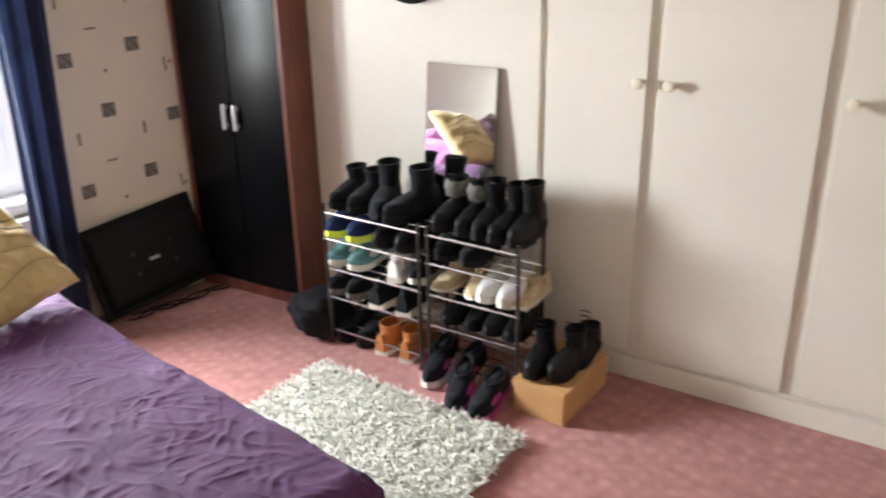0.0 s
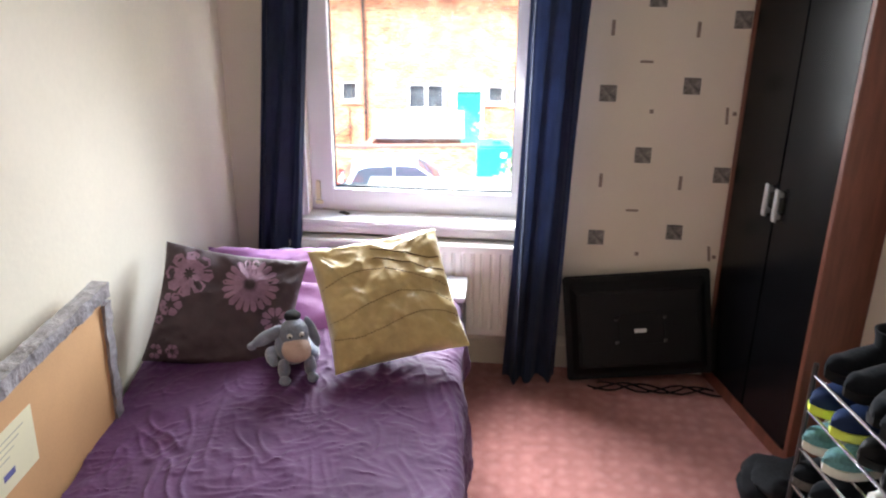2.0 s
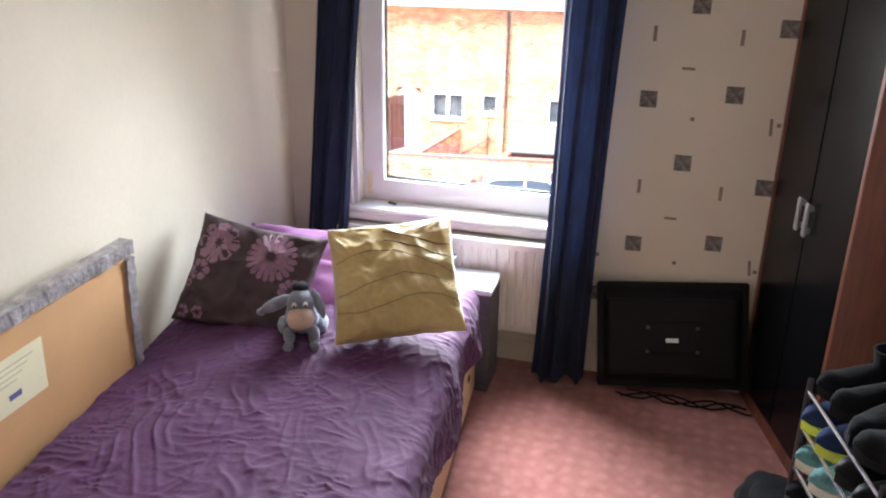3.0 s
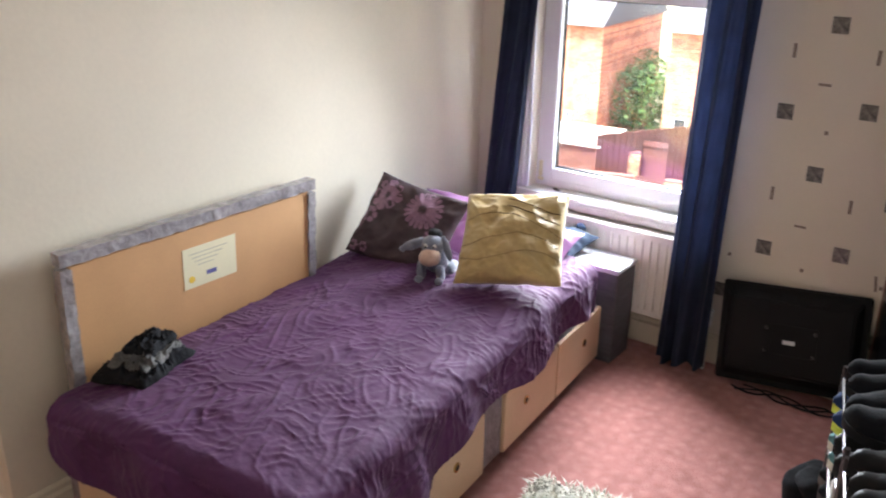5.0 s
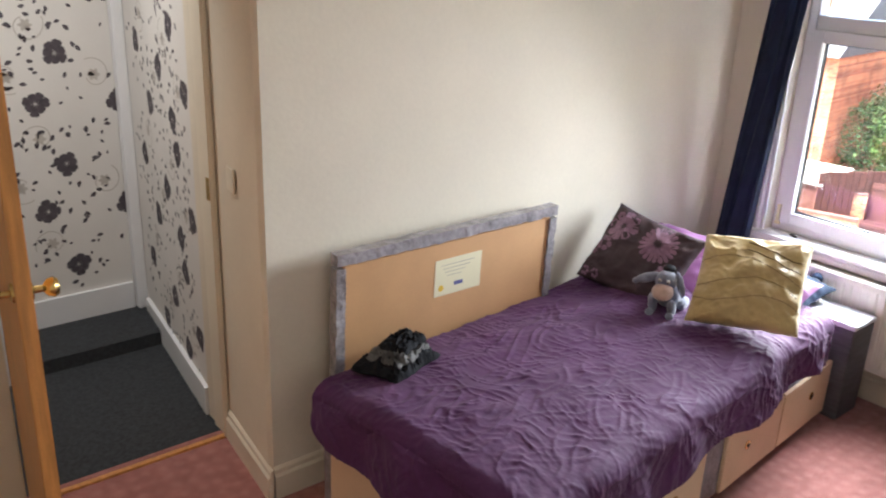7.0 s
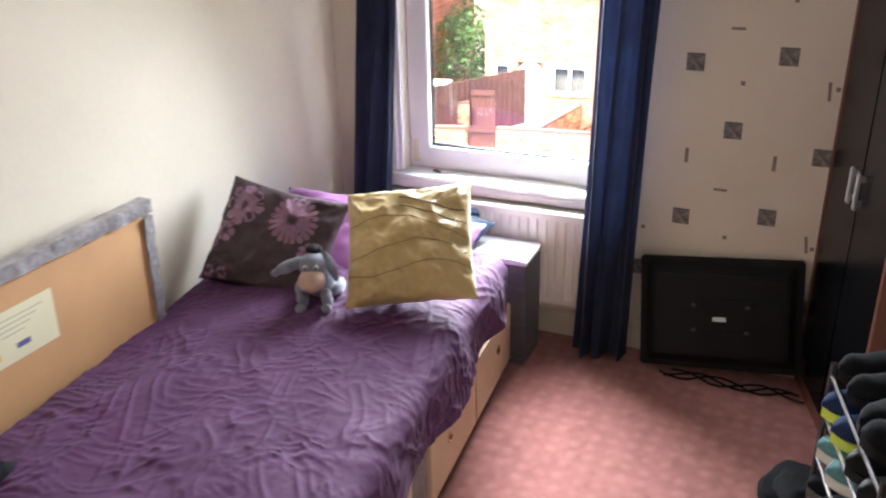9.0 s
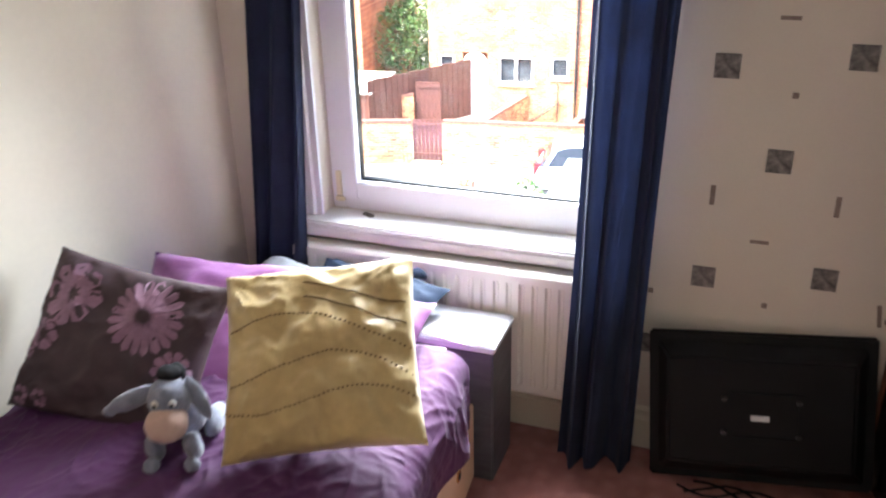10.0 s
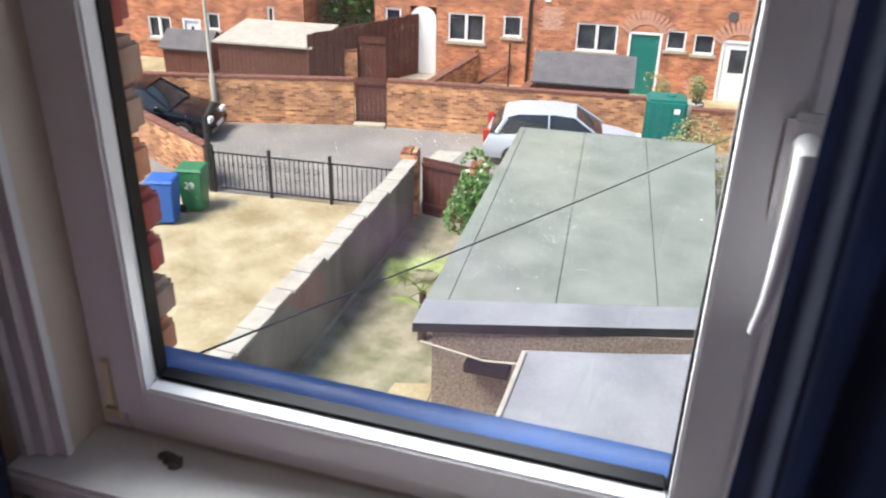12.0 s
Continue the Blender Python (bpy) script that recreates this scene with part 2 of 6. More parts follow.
def skirting(name, path, h=0.12, t=0.018, mat=None):
    """A moulded board along a line on the floor, in front of the wall to its left."""
    bm = bmesh.new()
    prof = [(0, 0), (t, 0), (t, h * 0.72), (t * 0.6, h * 0.8), (t * 0.6, h * 0.93), (t * 0.2, h), (0, h)]
    for a, b in zip(path, path[1:]):
        a, b = Vector((*a, 0)), Vector((*b, 0))
        d = (b - a).normalized()
        n = Vector((-d.y, d.x, 0))
        loft(bm, [[p + n * u + Vector((0, 0, v)) for u, v in prof] for p in (a, b)])
    return part(name, bm, mat or M_TRIM, kind="structure", smooth=False)


skirting("baseboard", [(WX, 1.86), (WX, BY)], 0.13)
skirting("baseboard", [(WX, 2.5), (WX, 1.862)], 0.13)
skirting("baseboard", [(WX + 0.02, BY), (0.478, BY)])
skirting("baseboard", [(0.4855, BY + 0.018), (0.428, 0.20)])


# ---- the window ----
def ring_frame(bm, x0, x1, y0, y1, z0, z1, w, wb=None):
    """A picture-frame of four mitred bars round an opening in a wall that faces +x."""
    wb = w if wb is None else wb
    for lo, hi in (((x0, y0, z0), (x1, y0 + w, z1)), ((x0, y1 - w, z0), (x1, y1, z1)), ((x0, y0 + w, z0), (x1, y1 - w, z0 + wb)), ((x0, y0 + w, z1 - w), (x1, y1 - w, z1))):
        box(bm, lo, hi, 0.004)


window = tagged(new("window_1"), "white plastic casement window with a lower pane and a top light", "window", kind="structure")
GX = -2.02
bm = bmesh.new()
ring_frame(bm, GX - 0.035, GX + 0.04, OPEN[0], OPEN[1], OPEN[2], OPEN[3], 0.045, 0.04)
box(bm, (GX - 0.035, OPEN[0] + 0.045, 1.50), (GX + 0.04, OPEN[1] - 0.045, 1.56), 0.004)
part("window_frame", bm, M_WHITE, window, smooth=False)
bm = bmesh.new()
ring_frame(bm, GX, GX + 0.055, 0.945, 1.728, 0.64, 1.503, 0.052)
box(bm, (GX, 1.7281, 0.64), (GX + 0.055, 1.757, 1.503), 0.004)
sash = part("sash", bm, M_WHITE, window, smooth=False)
bm = bmesh.new()
ring_frame(bm, GX + 0.001, GX + 0.03, 0.993, 1.680, 0.69, 1.453, 0.007)
part("gasket", bm, M_TV, sash, "black rubber glazing seal", smooth=False)
bm = bmesh.new()
box(bm, (GX + 0.008, 0.999, 0.696), (GX + 0.012, 1.674, 1.447))
pane = part("pane", bm, M_GLASS, window, smooth=False)
pane.visible_shadow = False
bm = bmesh.new()
box(bm, (GX - 0.014, 0.95, 1.558), (GX - 0.010, 1.756, 2.006))
pane = part("pane", bm, M_GLASS, window, smooth=False)
pane.visible_shadow = False
bm = bmesh.new()
box(bm, (GX + 0.056, 1.713, 1.06), (GX + 0.070, 1.748, 1.165), 0.006)
tube(bm, [(GX + 0.07, 1.731, 1.14), (GX + 0.1, 1.731, 1.135), (GX + 0.108, 1.730, 1.10), (GX + 0.108, 1.727, 1.04), (GX + 0.105, 1.724, 1.0), (GX + 0.1, 1.718, 0.965)], [0.011, 0.012, 0.011, 0.009, 0.007, 0.005], 10)
part("window_handle", bm, M_WHITE, window)
bm = bmesh.new()
loft(bm, [circle((GX + 0.069, 1.732, 1.085), 0.007, 12, "x"), circle((GX + 0.112, 1.732, 1.085), 0.006, 12, "x")])
part("lock", bm, M_BRASS, window)
bm = bmesh.new()
box(bm, (GX + 0.042, 0.925, 0.645), (GX + 0.052, 0.942, 0.72), 0.002)
box(bm, (GX + 0.044, 0.922, 0.628), (GX + 0.056, 0.95, 0.642), 0.002)
part("hinge", bm, M_LABEL, window, "yellowed hinge cover")
bm = bmesh.new()
box(bm, (GX + 0.041, 0.838, 0.585), (-1.855, 1.838, 0.602), 0.006)
box(bm, (WX + 0.001, 0.84, 0.552), (-1.862, 1.836, 0.5845), 0.004)
part("window_sill", bm, M_SILLP, window)
for y0, y1 in ((OPEN[0] - 0.07, OPEN[0] + 0.004), (OPEN[1] - 0.004, OPEN[1] + 0.035)):
    bm = bmesh.new()
    n = 1 if y0 < 1.2 else -1
    ya, yb = (y0, y1) if n > 0 else (y1, y0)
    prof = [(WX + 0.001, ya), (WX + 0.018, ya), (WX + 0.03, ya + n * 0.012), (WX + 0.03, ya + n * 0.024), (WX + 0.022, ya + n * 0.03), (WX + 0.022, ya + n * 0.05), (WX + 0.014, ya + n * 0.056), (WX + 0.014, yb), (WX + 0.001, yb)]
    loft(bm, [[(x, y, z) for x, y in prof] for z in (0.604, 2.12)])
    part("architrave", bm, M_WHITE, window, smooth=False)
bm = bmesh.new()
box(bm, (GX - 0.145, 0.852, 0.585), (GX - 0.037, 1.81, 0.614), 0.006)
M_BLUE = material("blue_outer_sill_paint", (0.07, 0.15, 0.38), 0.8, var=0.1, scale=20)
part("outer_sill", bm, M_BLUE, window, "blue painted outer sill")
bm = bmesh.new()
for k in range(3):
    vs = bmesh.ops.create_icosphere(bm, subdivisions=2, radius=0.012)["verts"]
    for v in vs:
        v.co = Vector((v.co.x * 0.7 - 1.945 + 0.006 * k, v.co.y * (1.6 - 0.4 * k) + 1.035 + 0.008 * k, max(0.0, v.co.z) * 0.6 + 0.6025)) + noise.noise_vector(v.co * 90) * 0.004
solid("dried_leaf", "small dry brown leaf scrap lying on the white sill", "leaf", bm, M_DIRT)


# ---- radiator ----
rad = thing("radiator", "white ribbed panel radiator under the window", "radiator")
bm = bmesh.new()
y0, y1, z0, z1, xr = 0.80, 1.80, 0.17, 0.545, -1.808
ys, n = [], 26
pts = []
for i in range(n):
    a = y0 + 0.03 + (y1 - y0 - 0.06) * i / n
    w = (y1 - y0 - 0.06) / n
    pts += [(xr, a), (xr, a + w * 0.55), (xr - 0.009, a + w * 0.68), (xr - 0.009, a + w * 0.87)]
pts = [(xr, y0)] + pts + [(xr, y1), (xr - 0.02, y1), (xr - 0.02, y0)]
flat = [(x if i > len(pts) - 3 else xr, y) for i, (x, y) in enumerate(pts)]
loft(bm, [[(x - 0.006, y, z0) for x, y in flat], [(x, y, z0 + 0.006) for x, y in flat], [(x, y, z0 + 0.03) for x, y in flat], [(x, y, z0 + 0.045) for x, y in pts], [(x, y, z1 - 0.045) for x, y in pts], [(x, y, z1 - 0.03) for x, y in flat], [(x, y, z1 - 0.006) for x, y in flat], [(x - 0.006, y, z1) for x, y in flat]])
part("panel", bm, M_RAD, rad)
bm = bmesh.new()
box(bm, (WX + 0.03, y0 + 0.02, z0 + 0.02), (xr - 0.022, y1 - 0.02, z1 - 0.004), 0.004)
part("rear_panel", bm, M_RAD, rad, smooth=False)
for y in (0.95, 1.62):
    bm = bmesh.new()
    box(bm, (WX, y, z0 + 0.05), (WX + 0.03, y + 0.03, z1 - 0.04))
    part("bracket", bm, M_RAD, rad, smooth=False)
bm = bmesh.new()
loft(bm, [circle((xr + 0.001, 1.25, 0.50), 0.026, 20, "x"), circle((xr + 0.006, 1.25, 0.50), 0.026, 20, "x"), circle((xr + 0.007, 1.25, 0.50), 0.018, 20, "x")])
part("thermostat_dial", bm, M_CHROME, rad, "round chrome sticker dial")
bm = bmesh.new()
tube(bm, [(xr - 0.02, y1 - 0.01, z0 + 0.03), (xr - 0.02, y1 + 0.04, z0 + 0.03), (xr - 0.02, y1 + 0.05, 0.10), (xr - 0.02, y1 + 0.05, 0.0)], 0.009)
loft(bm, [circle((xr - 0.02, y1 + 0.05, 0.2), 0.016), circle((xr - 0.02, y1 + 0.05, 0.27), 0.02)])
part("valve", bm, M_WHITE, rad)


# ---- curtains ----
def curtain(y0, y1, z0, lean, seed, label, xc, depth, widen):
    ob = thing("curtain", label, "curtain", "curtains at the window")
    bm = bmesh.new()
    rnd = random.Random(seed)
    nz, ny = 26, 90
    ph = [rnd.uniform(0, 6) for _ in range(4)]
    rings = []
    for k in range(nz + 1):
        f = k / nz
        z = z0 + (2.15 - z0) * f
        spread = 1.0 + 0.04 * math.sin(3.0 * f + ph[0]) + widen * f
        row = []
        for i in range(ny + 1):
            s = i / ny
            yc = (y0 + y1) / 2 + (s - 0.5) * (y1 - y0) * spread + lean * f
            w = math.sin(2 * math.pi * 3.2 * s + ph[1] + 0.9 * math.sin(2.2 * f + ph[2]) + 0.5 * math.sin(5 * s)) * 0.026 + math.sin(2 * math.pi * 7.3 * s + ph[3] + 1.6 * f) * 0.006 + noise.noise(Vector((s * 5, f * 7, seed))) * 0.006
            row.append((xc + depth * w * (0.75 + 0.25 * math.cos(4 * f)) + depth * 0.02 * math.sin(5 * s + f * 3), yc + 0.008 * math.sin(9 * s + 4 * f), z + 0.006 * math.sin(20 * s)))
        rings.append(row)
    rows = loft(bm, rings, closed=False)
    geo = bmesh.ops.solidify(bm, geom=bm.faces[:], thickness=0.004)
    part("drape", bm, M_NAVY, ob)
    bm = bmesh.new()
    box(bm, (xc - 0.02, (y0 + y1) / 2 + lean - (y1 - y0) * 0.4, 2.15), (xc + 0.025, (y0 + y1) / 2 + lean + (y1 - y0) * 0.4, 2.2), 0.006)
    part("heading", bm, M_NAVY, ob)
    return ob


curtain(0.72, 0.875, 0.30, 0.18, 3, "long navy blue curtain gathered beside the window", -1.778, 0.7, 0.15)
curtain(1.668, 1.868, 0.03, 0.066, 5, "long navy blue curtain reaching almost to the carpet", -1.745, 0.9, 0.06)
pole = thing("curtain_pole", "dark curtain pole above the window", "curtain pole")
bm = bmesh.new()
tube(bm, [(-1.737, 0.66, 2.22), (-1.737, 2.1, 2.22)], 0.0125, 12)
part("rod", bm, M_SHTUBE, pole)
for y in (0.72, 2.04):
    bm = bmesh.new()
    tube(bm, [(WX, y, 2.22), (-1.737, y, 2.22)], 0.008)
    part("bracket", bm, M_SHTUBE, pole)

# ---- wallpaper print ----
rnd = random.Random(4)
GRID_Y, GRID_Z = 0.285, 0.545


def print_patch(y, z, w, h, tilt=0.0):
    bm = bmesh.new()
    vs = box(bm, (-0.0006, -w / 2, -h / 2), (0.0006, w / 2, h / 2))
    ob = part("wallpaper_motif", bm, M_TILE if w > 0.03 and h > 0.03 else M_DASH, wall_w, smooth=False)
    ob.matrix_world = pose(WX + 0.0008, y, z, tilt)


for i in range(-1, 3):
    for j in range(-1, 4):
        y, z = 2.0 + GRID_Y * i, 0.558 + GRID_Z * j
        drop = 0.033 * i
        for dy, dz, w, h, tilt in ((0, drop, 0.058, 0.058, 0), (0.142, 0.325 - (0.065 if i == 1 else 0), 0.058, 0.058, 0), (0.0, 0.225, 0.012, 0.052, 0), (0.123, 0.113, 0.044, 0.009, 0), (0.156, -0.06, 0.014, 0.014, 0), (0.13, 0.475 - 0.545, 0.0, 0.0, 0)):
            if i == 1 and dy == 0.123 or w == 0 or (i == 2 and dy == 0):
                continue
            yy, zz = y + dy, z + dz
            if zz < 0.15 or zz > H - 0.05 or yy > 2.47 or (yy < 1.83) or (OPEN[0] - 0.1 < yy < OPEN[1] + 0.1 and zz > 0.5):
                continue
            print_patch(yy, zz, w, h, tilt)
print_patch(2.421, 0.511, 0.01, 0.06, 8)
print_patch(2.417, 1.035, 0.01, 0.06, 4)


# ---- bed ----
BED = pose(-1.50, 0.60, 0, 0, 0, 5.0)
bed = thing("divan_bed", "single divan bed with beech drawers against the cream wall", "bed", m=BED)
bm = bmesh.new()
box(bm, (0.0, 0.0, 0.03), (1.88, 0.875, 0.29), 0.012)
part("divan_base", bm, M_BASE, bed)
bm = bmesh.new()
box(bm, (0.01, 0.01, 0.292), (1.88, 0.88, 0.465), 0.045)
part("mattress", bm, M_LILAC, bed)
for x in (0.08, 0.93, 1.8):
    for y in (0.08, 0.8):
        bm = bmesh.new()
        loft(bm, [circle((x, y, 0.0), 0.018), circle((x, y, 0.032), 0.022)])
        part("castor", bm, M_TV, bed)
for x0, x1, xm in ((0.0, 0.425, 0.17), (0.43, 0.855, 0.69), (0.99, 1.40, 1.17), (1.405, 1.86, 1.66)):
    bm = bmesh.new()
    box(bm, (x0 + 0.003, 0.873, 0.045), (x1 - 0.003, 0.889, 0.275), 0.003)
    d = part("drawer", bm, M_DRAWER, bed, "beech-coloured drawer front", smooth=False)
    bm = bmesh.new()
    loft(bm, [circle((xm, 0.8885, 0.175), 0.017, 16, "y"), circle((xm, 0.892, 0.175), 0.017, 16, "y"), circle((xm, 0.893, 0.175), 0.011, 16, "y")])
    kn = part("knob_rim", bm, M_BRASS, d)
    bm = bmesh.new()
    loft(bm, [circle((xm, 0.8925, 0.175), 0.0105, 12, "y"), circle((xm, 0.8945, 0.175), 0.009, 12, "y")])
    part("finger_hole", bm, M_TV, d)
bm = bmesh.new()
box(bm, (1.879, 0.06, 0.05), (1.892, 0.82, 0.27), 0.003)
part("end_panel", bm, M_DRAWER, bed, smooth=False)

duvet = thing("duvet", "rumpled dark purple duvet draped over the divan bed", "duvet", m=BED)
bm = bmesh.new()
L0, W0, R = 1.86, 0.885, 0.055
NA, NB = 420, 240
amax, bmax = 2.34, 1.28


def fold(s, edge):
    """Arc length over an edge: how far out, how far down."""
    q = R * math.pi / 2
    if s < edge:
        return s, 0.0
    if s < edge + q:
        a = (s - edge) / R
        return edge + R * math.sin(a), R * (1 - math.cos(a))
    return edge + R + 0.12 * (s - edge - q), R + (s - edge - q) * 0.985


rows = []
for ia in range(NA + 1):
    row = []
    a = 0.16 + (amax - 0.16) * ia / NA
    for ib in range(NB + 1):
        a = 0.16 + (2.02 + 0.34 * ib / NB - 0.16) * ia / NA
        lim_b = 1.05 + 0.02 * math.sin(a * 3.1 + 0.6) + 0.02 * math.sin(a * 9 + 1) + (0.17 * max(0, a - 0.9))
        b = lim_b * ib / NB
        aa = 0.16 + (a - 0.16) * (1 + 0.012 * math.sin(b * 8))
        x, dx = fold(aa, L0)
        y, dy = fold(b, W0 - 0.02)
        drop = math.hypot(dx, dy) if min(dx, dy) > 0 else max(dx, dy)
        drop = min(drop, 0.45)
        p = Vector((a * 7.4, b * 7.4, 0))
        warp = noise.noise_vector(p * 0.8) * 0.9
        q1 = Vector((p.x * 0.42 + p.y * 0.16 + warp.x * 0.5, p.y * 1.5 - p.x * 0.55 + warp.y * 0.55, 1.7))
        r1 = 1 - abs(noise.noise(q1 * 1.9)) * 3.4
        q2 = Vector((p.x * 0.5 - p.y * 0.35 + warp.y * 0.5, p.y * 1.5 + p.x * 1.05 + warp.x * 0.5, 6.1))
        r2 = 1 - abs(noise.noise(q2 * 2.7)) * 3.4
        q3 = Vector((p.x * 2.4 + warp.x * 0.7, p.y * 0.8 + warp.y * 0.7, 9.4))
        r3 = 1 - abs(noise.noise(q3 * 2.4)) * 3.8
        m1 = min(1, max(0, 0.55 + 1.6 * noise.noise(p * 0.9 + Vector((7, 2, 0)))))
        m2 = min(1, max(0, 0.55 + 1.7 * noise.noise(p * 1.1 + Vector((1, 8, 3)))))
        big = noise.noise(p * 0.55 + Vector((3, 1, 0))) * 0.012 + noise.noise(p * 1.6 + warp * 0.4) * 0.004
        h = big + max(0, r1) ** 1.3 * 0.0050 * m1 + max(0, r2) ** 1.3 * 0.0042 * m2 + max(0, r3) ** 1.3 * 0.003 * (1 - m1)
        wave = 0.018 * math.sin(a * 19 + 2 * math.sin(a * 4)) if dy > 0.05 else 0
        wave2 = 0.018 * math.sin(b * 17) if dx > 0.05 else 0
        sag = -0.02 * max(0, 1 - b / 0.25) if b < 0.25 else 0
        zt = 0.498 + 0.016 * math.sin(b * 3.3) + sag + 0.026 * math.exp(-((a - 0.35) / 0.35) ** 2)
        k = min(1, drop / 0.08)
        row.append((x + h * k * (dx > 0) + wave2 * k, y + h * 1.2 * k * (dy > 0) + wave * k * min(1, dy / 0.2), zt - drop + h * (1 - 0.7 * k)))
    rows.append(row)
loft(bm, rows, closed=False)
loft(bm, [[(x, y, z - 0.012) for x, y, z in row] for row in rows], closed=False)
part("cover", bm, M_PURPLE, duvet)


# ---- cushions ----
def cushion_mesh(w, h, t, seed, pinch=0.10, n=26):
    """A square cushion standing in its x-z plane, facing -y, its base at z = 0."""
    bm = bmesh.new()
    grid = {}
    for side in (1, -1):
        for i in range(n + 1):
            for j in range(n + 1):
                u, v = 2 * i / n - 1, 2 * j / n - 1
                if side < 0 and (i in (0, n) or j in (0, n)):
                    grid[side, i, j] = grid[1, i, j]
                    continue
                pu, pv = u * (1 - pinch * (1 - v * v)), v * (1 - pinch * (1 - u * u))
                th = ((1 - u * u) * (1 - v * v)) ** 0.42 * t / 2
                p = Vector((u * 3 + seed, v * 3, side * 2.0))
                rid = max(0, 1 - abs(noise.noise(p * 1.1)) * 2.4) ** 2
                fan = math.atan2(1.05 - abs(v), 1.05 - abs(u)) * 5 + seed + (2 if u > 0 else 0) + (4 if v > 0 else 0)
                near = max(0, abs(u) * abs(v) - 0.12)
                crease = max(0, 1 - abs(noise.noise(Vector((fan, near * 1.2, side * 3)))) * 3.2) ** 1.5 * min(1, near * 3)
                rid2 = max(0, 1 - abs(noise.noise(Vector((u * 5 + v * 2, v * 2.2 - u, seed)) + noise.noise_vector(p) * 0.7)) * 3.4) ** 1.5
                th += (noise.noise(p) * 0.014 + rid * 0.005 + rid2 * 0.003 + crease * 0.006) * min(1, th / (t * 0.2))
                grid[side, i, j] = bm.verts.new((pu * w / 2, -side * th, (pv + 1) * h / 2))
    for side in (1, -1):
        for i in range(n):
            for j in range(n):
                bm.faces.new([grid[side, a, b] for a, b in ((i, j), (i + 1, j), (i + 1, j + 1), (i, j + 1))])
    return bm


def front_depth(bm, x, z):
    """How far forward the cushion's face lies at (x, z)."""
    best = min((v for v in bm.verts if v.co.y < 0.001), key=lambda v: (v.co.x - x) ** 2 + (v.co.z - z) ** 2)
    return best.co.y


def frame3(origin, x, z):
    """A frame at origin with x along one way and z as near another as it can be."""
    x = Vector(x).normalized()
    y = Vector(z).cross(x).normalized()
    z = x.cross(y)
    return Matrix([(x[i], y[i], z[i], origin[i]) for i in range(3)] + [(0, 0, 0, 1)])


m = frame3((-0.945, 1.408, 0.558), (-0.14, 0.354, 0.034), (-0.262, -0.127, 0.237))
gold = thing("cushion", "shiny gold satin cushion with wavy stitched lines leaning on a pillow", "cushion", m=m)
bm = cushion_mesh(0.385, 0.385, 0.13, 1.3, 0.05, 60)
lines = []
for k, (z0, amp, ph) in enumerate(((0.09, 0.03, 0.2), (0.15, 0.035, 0.9), (0.23, 0.03, 2.0), (0.275, 0.025, 2.3), (0.315, 0.02, 2.6))):
    for i in range(40):
        x = -0.175 + 0.35 * i / 39 if k < 3 else -0.02 + 0.19 * i / 39
        z = z0 + amp * math.sin(x * 13 + ph) - 0.12 * x
        if 0.02 < z < 0.35:
            lines.append((x, front_depth(bm, x, z) - 0.0015, z))
part("cover", bm, M_GOLD, gold)
bm = bmesh.new()
for x, y, z in lines:
    box(bm, (x - 0.0026, y - 0.0013, z - 0.0011), (x + 0.0026, y + 0.0013, z + 0.0011))
part("stitching", bm, M_GOLDST, gold, "dark stitched wavy lines", "stuff", smooth=False)

m = frame3((-0.945, 0.862, 0.488), (-0.07, 0.97, -0.13), (-0.60, -0.03, 0.79))
floral = thing("cushion", "dark plum cushion printed with dusky pink flowers leaning on the wall", "cushion", m=m)
bm = cushion_mesh(0.42, 0.355, 0.12, 5.7, 0.07, 50)
fl = bmesh.new()
rnd = random.Random(9)
for cx, cz, r, np_, layers in ((-0.115, 0.26, 0.072, 8, 2), (0.065, 0.25, 0.082, 20, 2), (-0.15, 0.165, 0.036, 6, 1), (-0.17, 0.03, 0.022, 6, 1), (-0.12, 0.035, 0.02, 6, 1), (-0.175, 0.12, 0.014, 5, 1), (-0.17, 0.155, 0.012, 5, 1), (0.15, 0.16, 0.04, 9, 1)):
    for ly in range(layers):
        rr = r * (1 - 0.42 * ly)
        for k in range(np_):
            a = 2 * math.pi * (k + 0.5 * ly) / np_
            wd = math.pi / np_ * 0.95
            pts = [(rr * 0.25, 0), (rr * 0.6, -wd), (rr * 0.9, -wd * 0.8), (rr, 0), (rr * 0.9, wd * 0.8), (rr * 0.6, wd)]
            vs = []
            for d, off in pts:
                x, z = cx + d * math.cos(a + off), cz + d * math.sin(a + off)
                if abs(x) > 0.19 or not 0.01 < z < 0.343:
                    vs = []
                    break
                vs.append(fl.verts.new((x, front_depth(bm, x, z) - 0.0025 - 0.001 * ly, z)))
            if vs:
                fl.faces.new(vs)
part("cover", bm, M_BROWNC, floral)
part("flower_print", fl, M_FLOWER, floral, "dusky pink flower print", "stuff", smooth=False)

for (x, y, z, rz, tilt, w, h, lab) in ((-1.16, 0.965, 0.475, 95, -56, 0.50, 0.34, "plump lilac pillow propped at the head of the bed"), (-1.10, 1.16, 0.478, 100, -70, 0.66, 0.36, "lilac pillow lying under another pillow")):
    m = pose(x, y, z, 0, 0, rz) @ pose(0, 0, 0, tilt, 0, 0)
    bm = cushion_mesh(w, h, 0.15, x * 3)
    p = solid("pillow", lab, "pillow", bm, M_LILAC, m, "pillows on the bed")

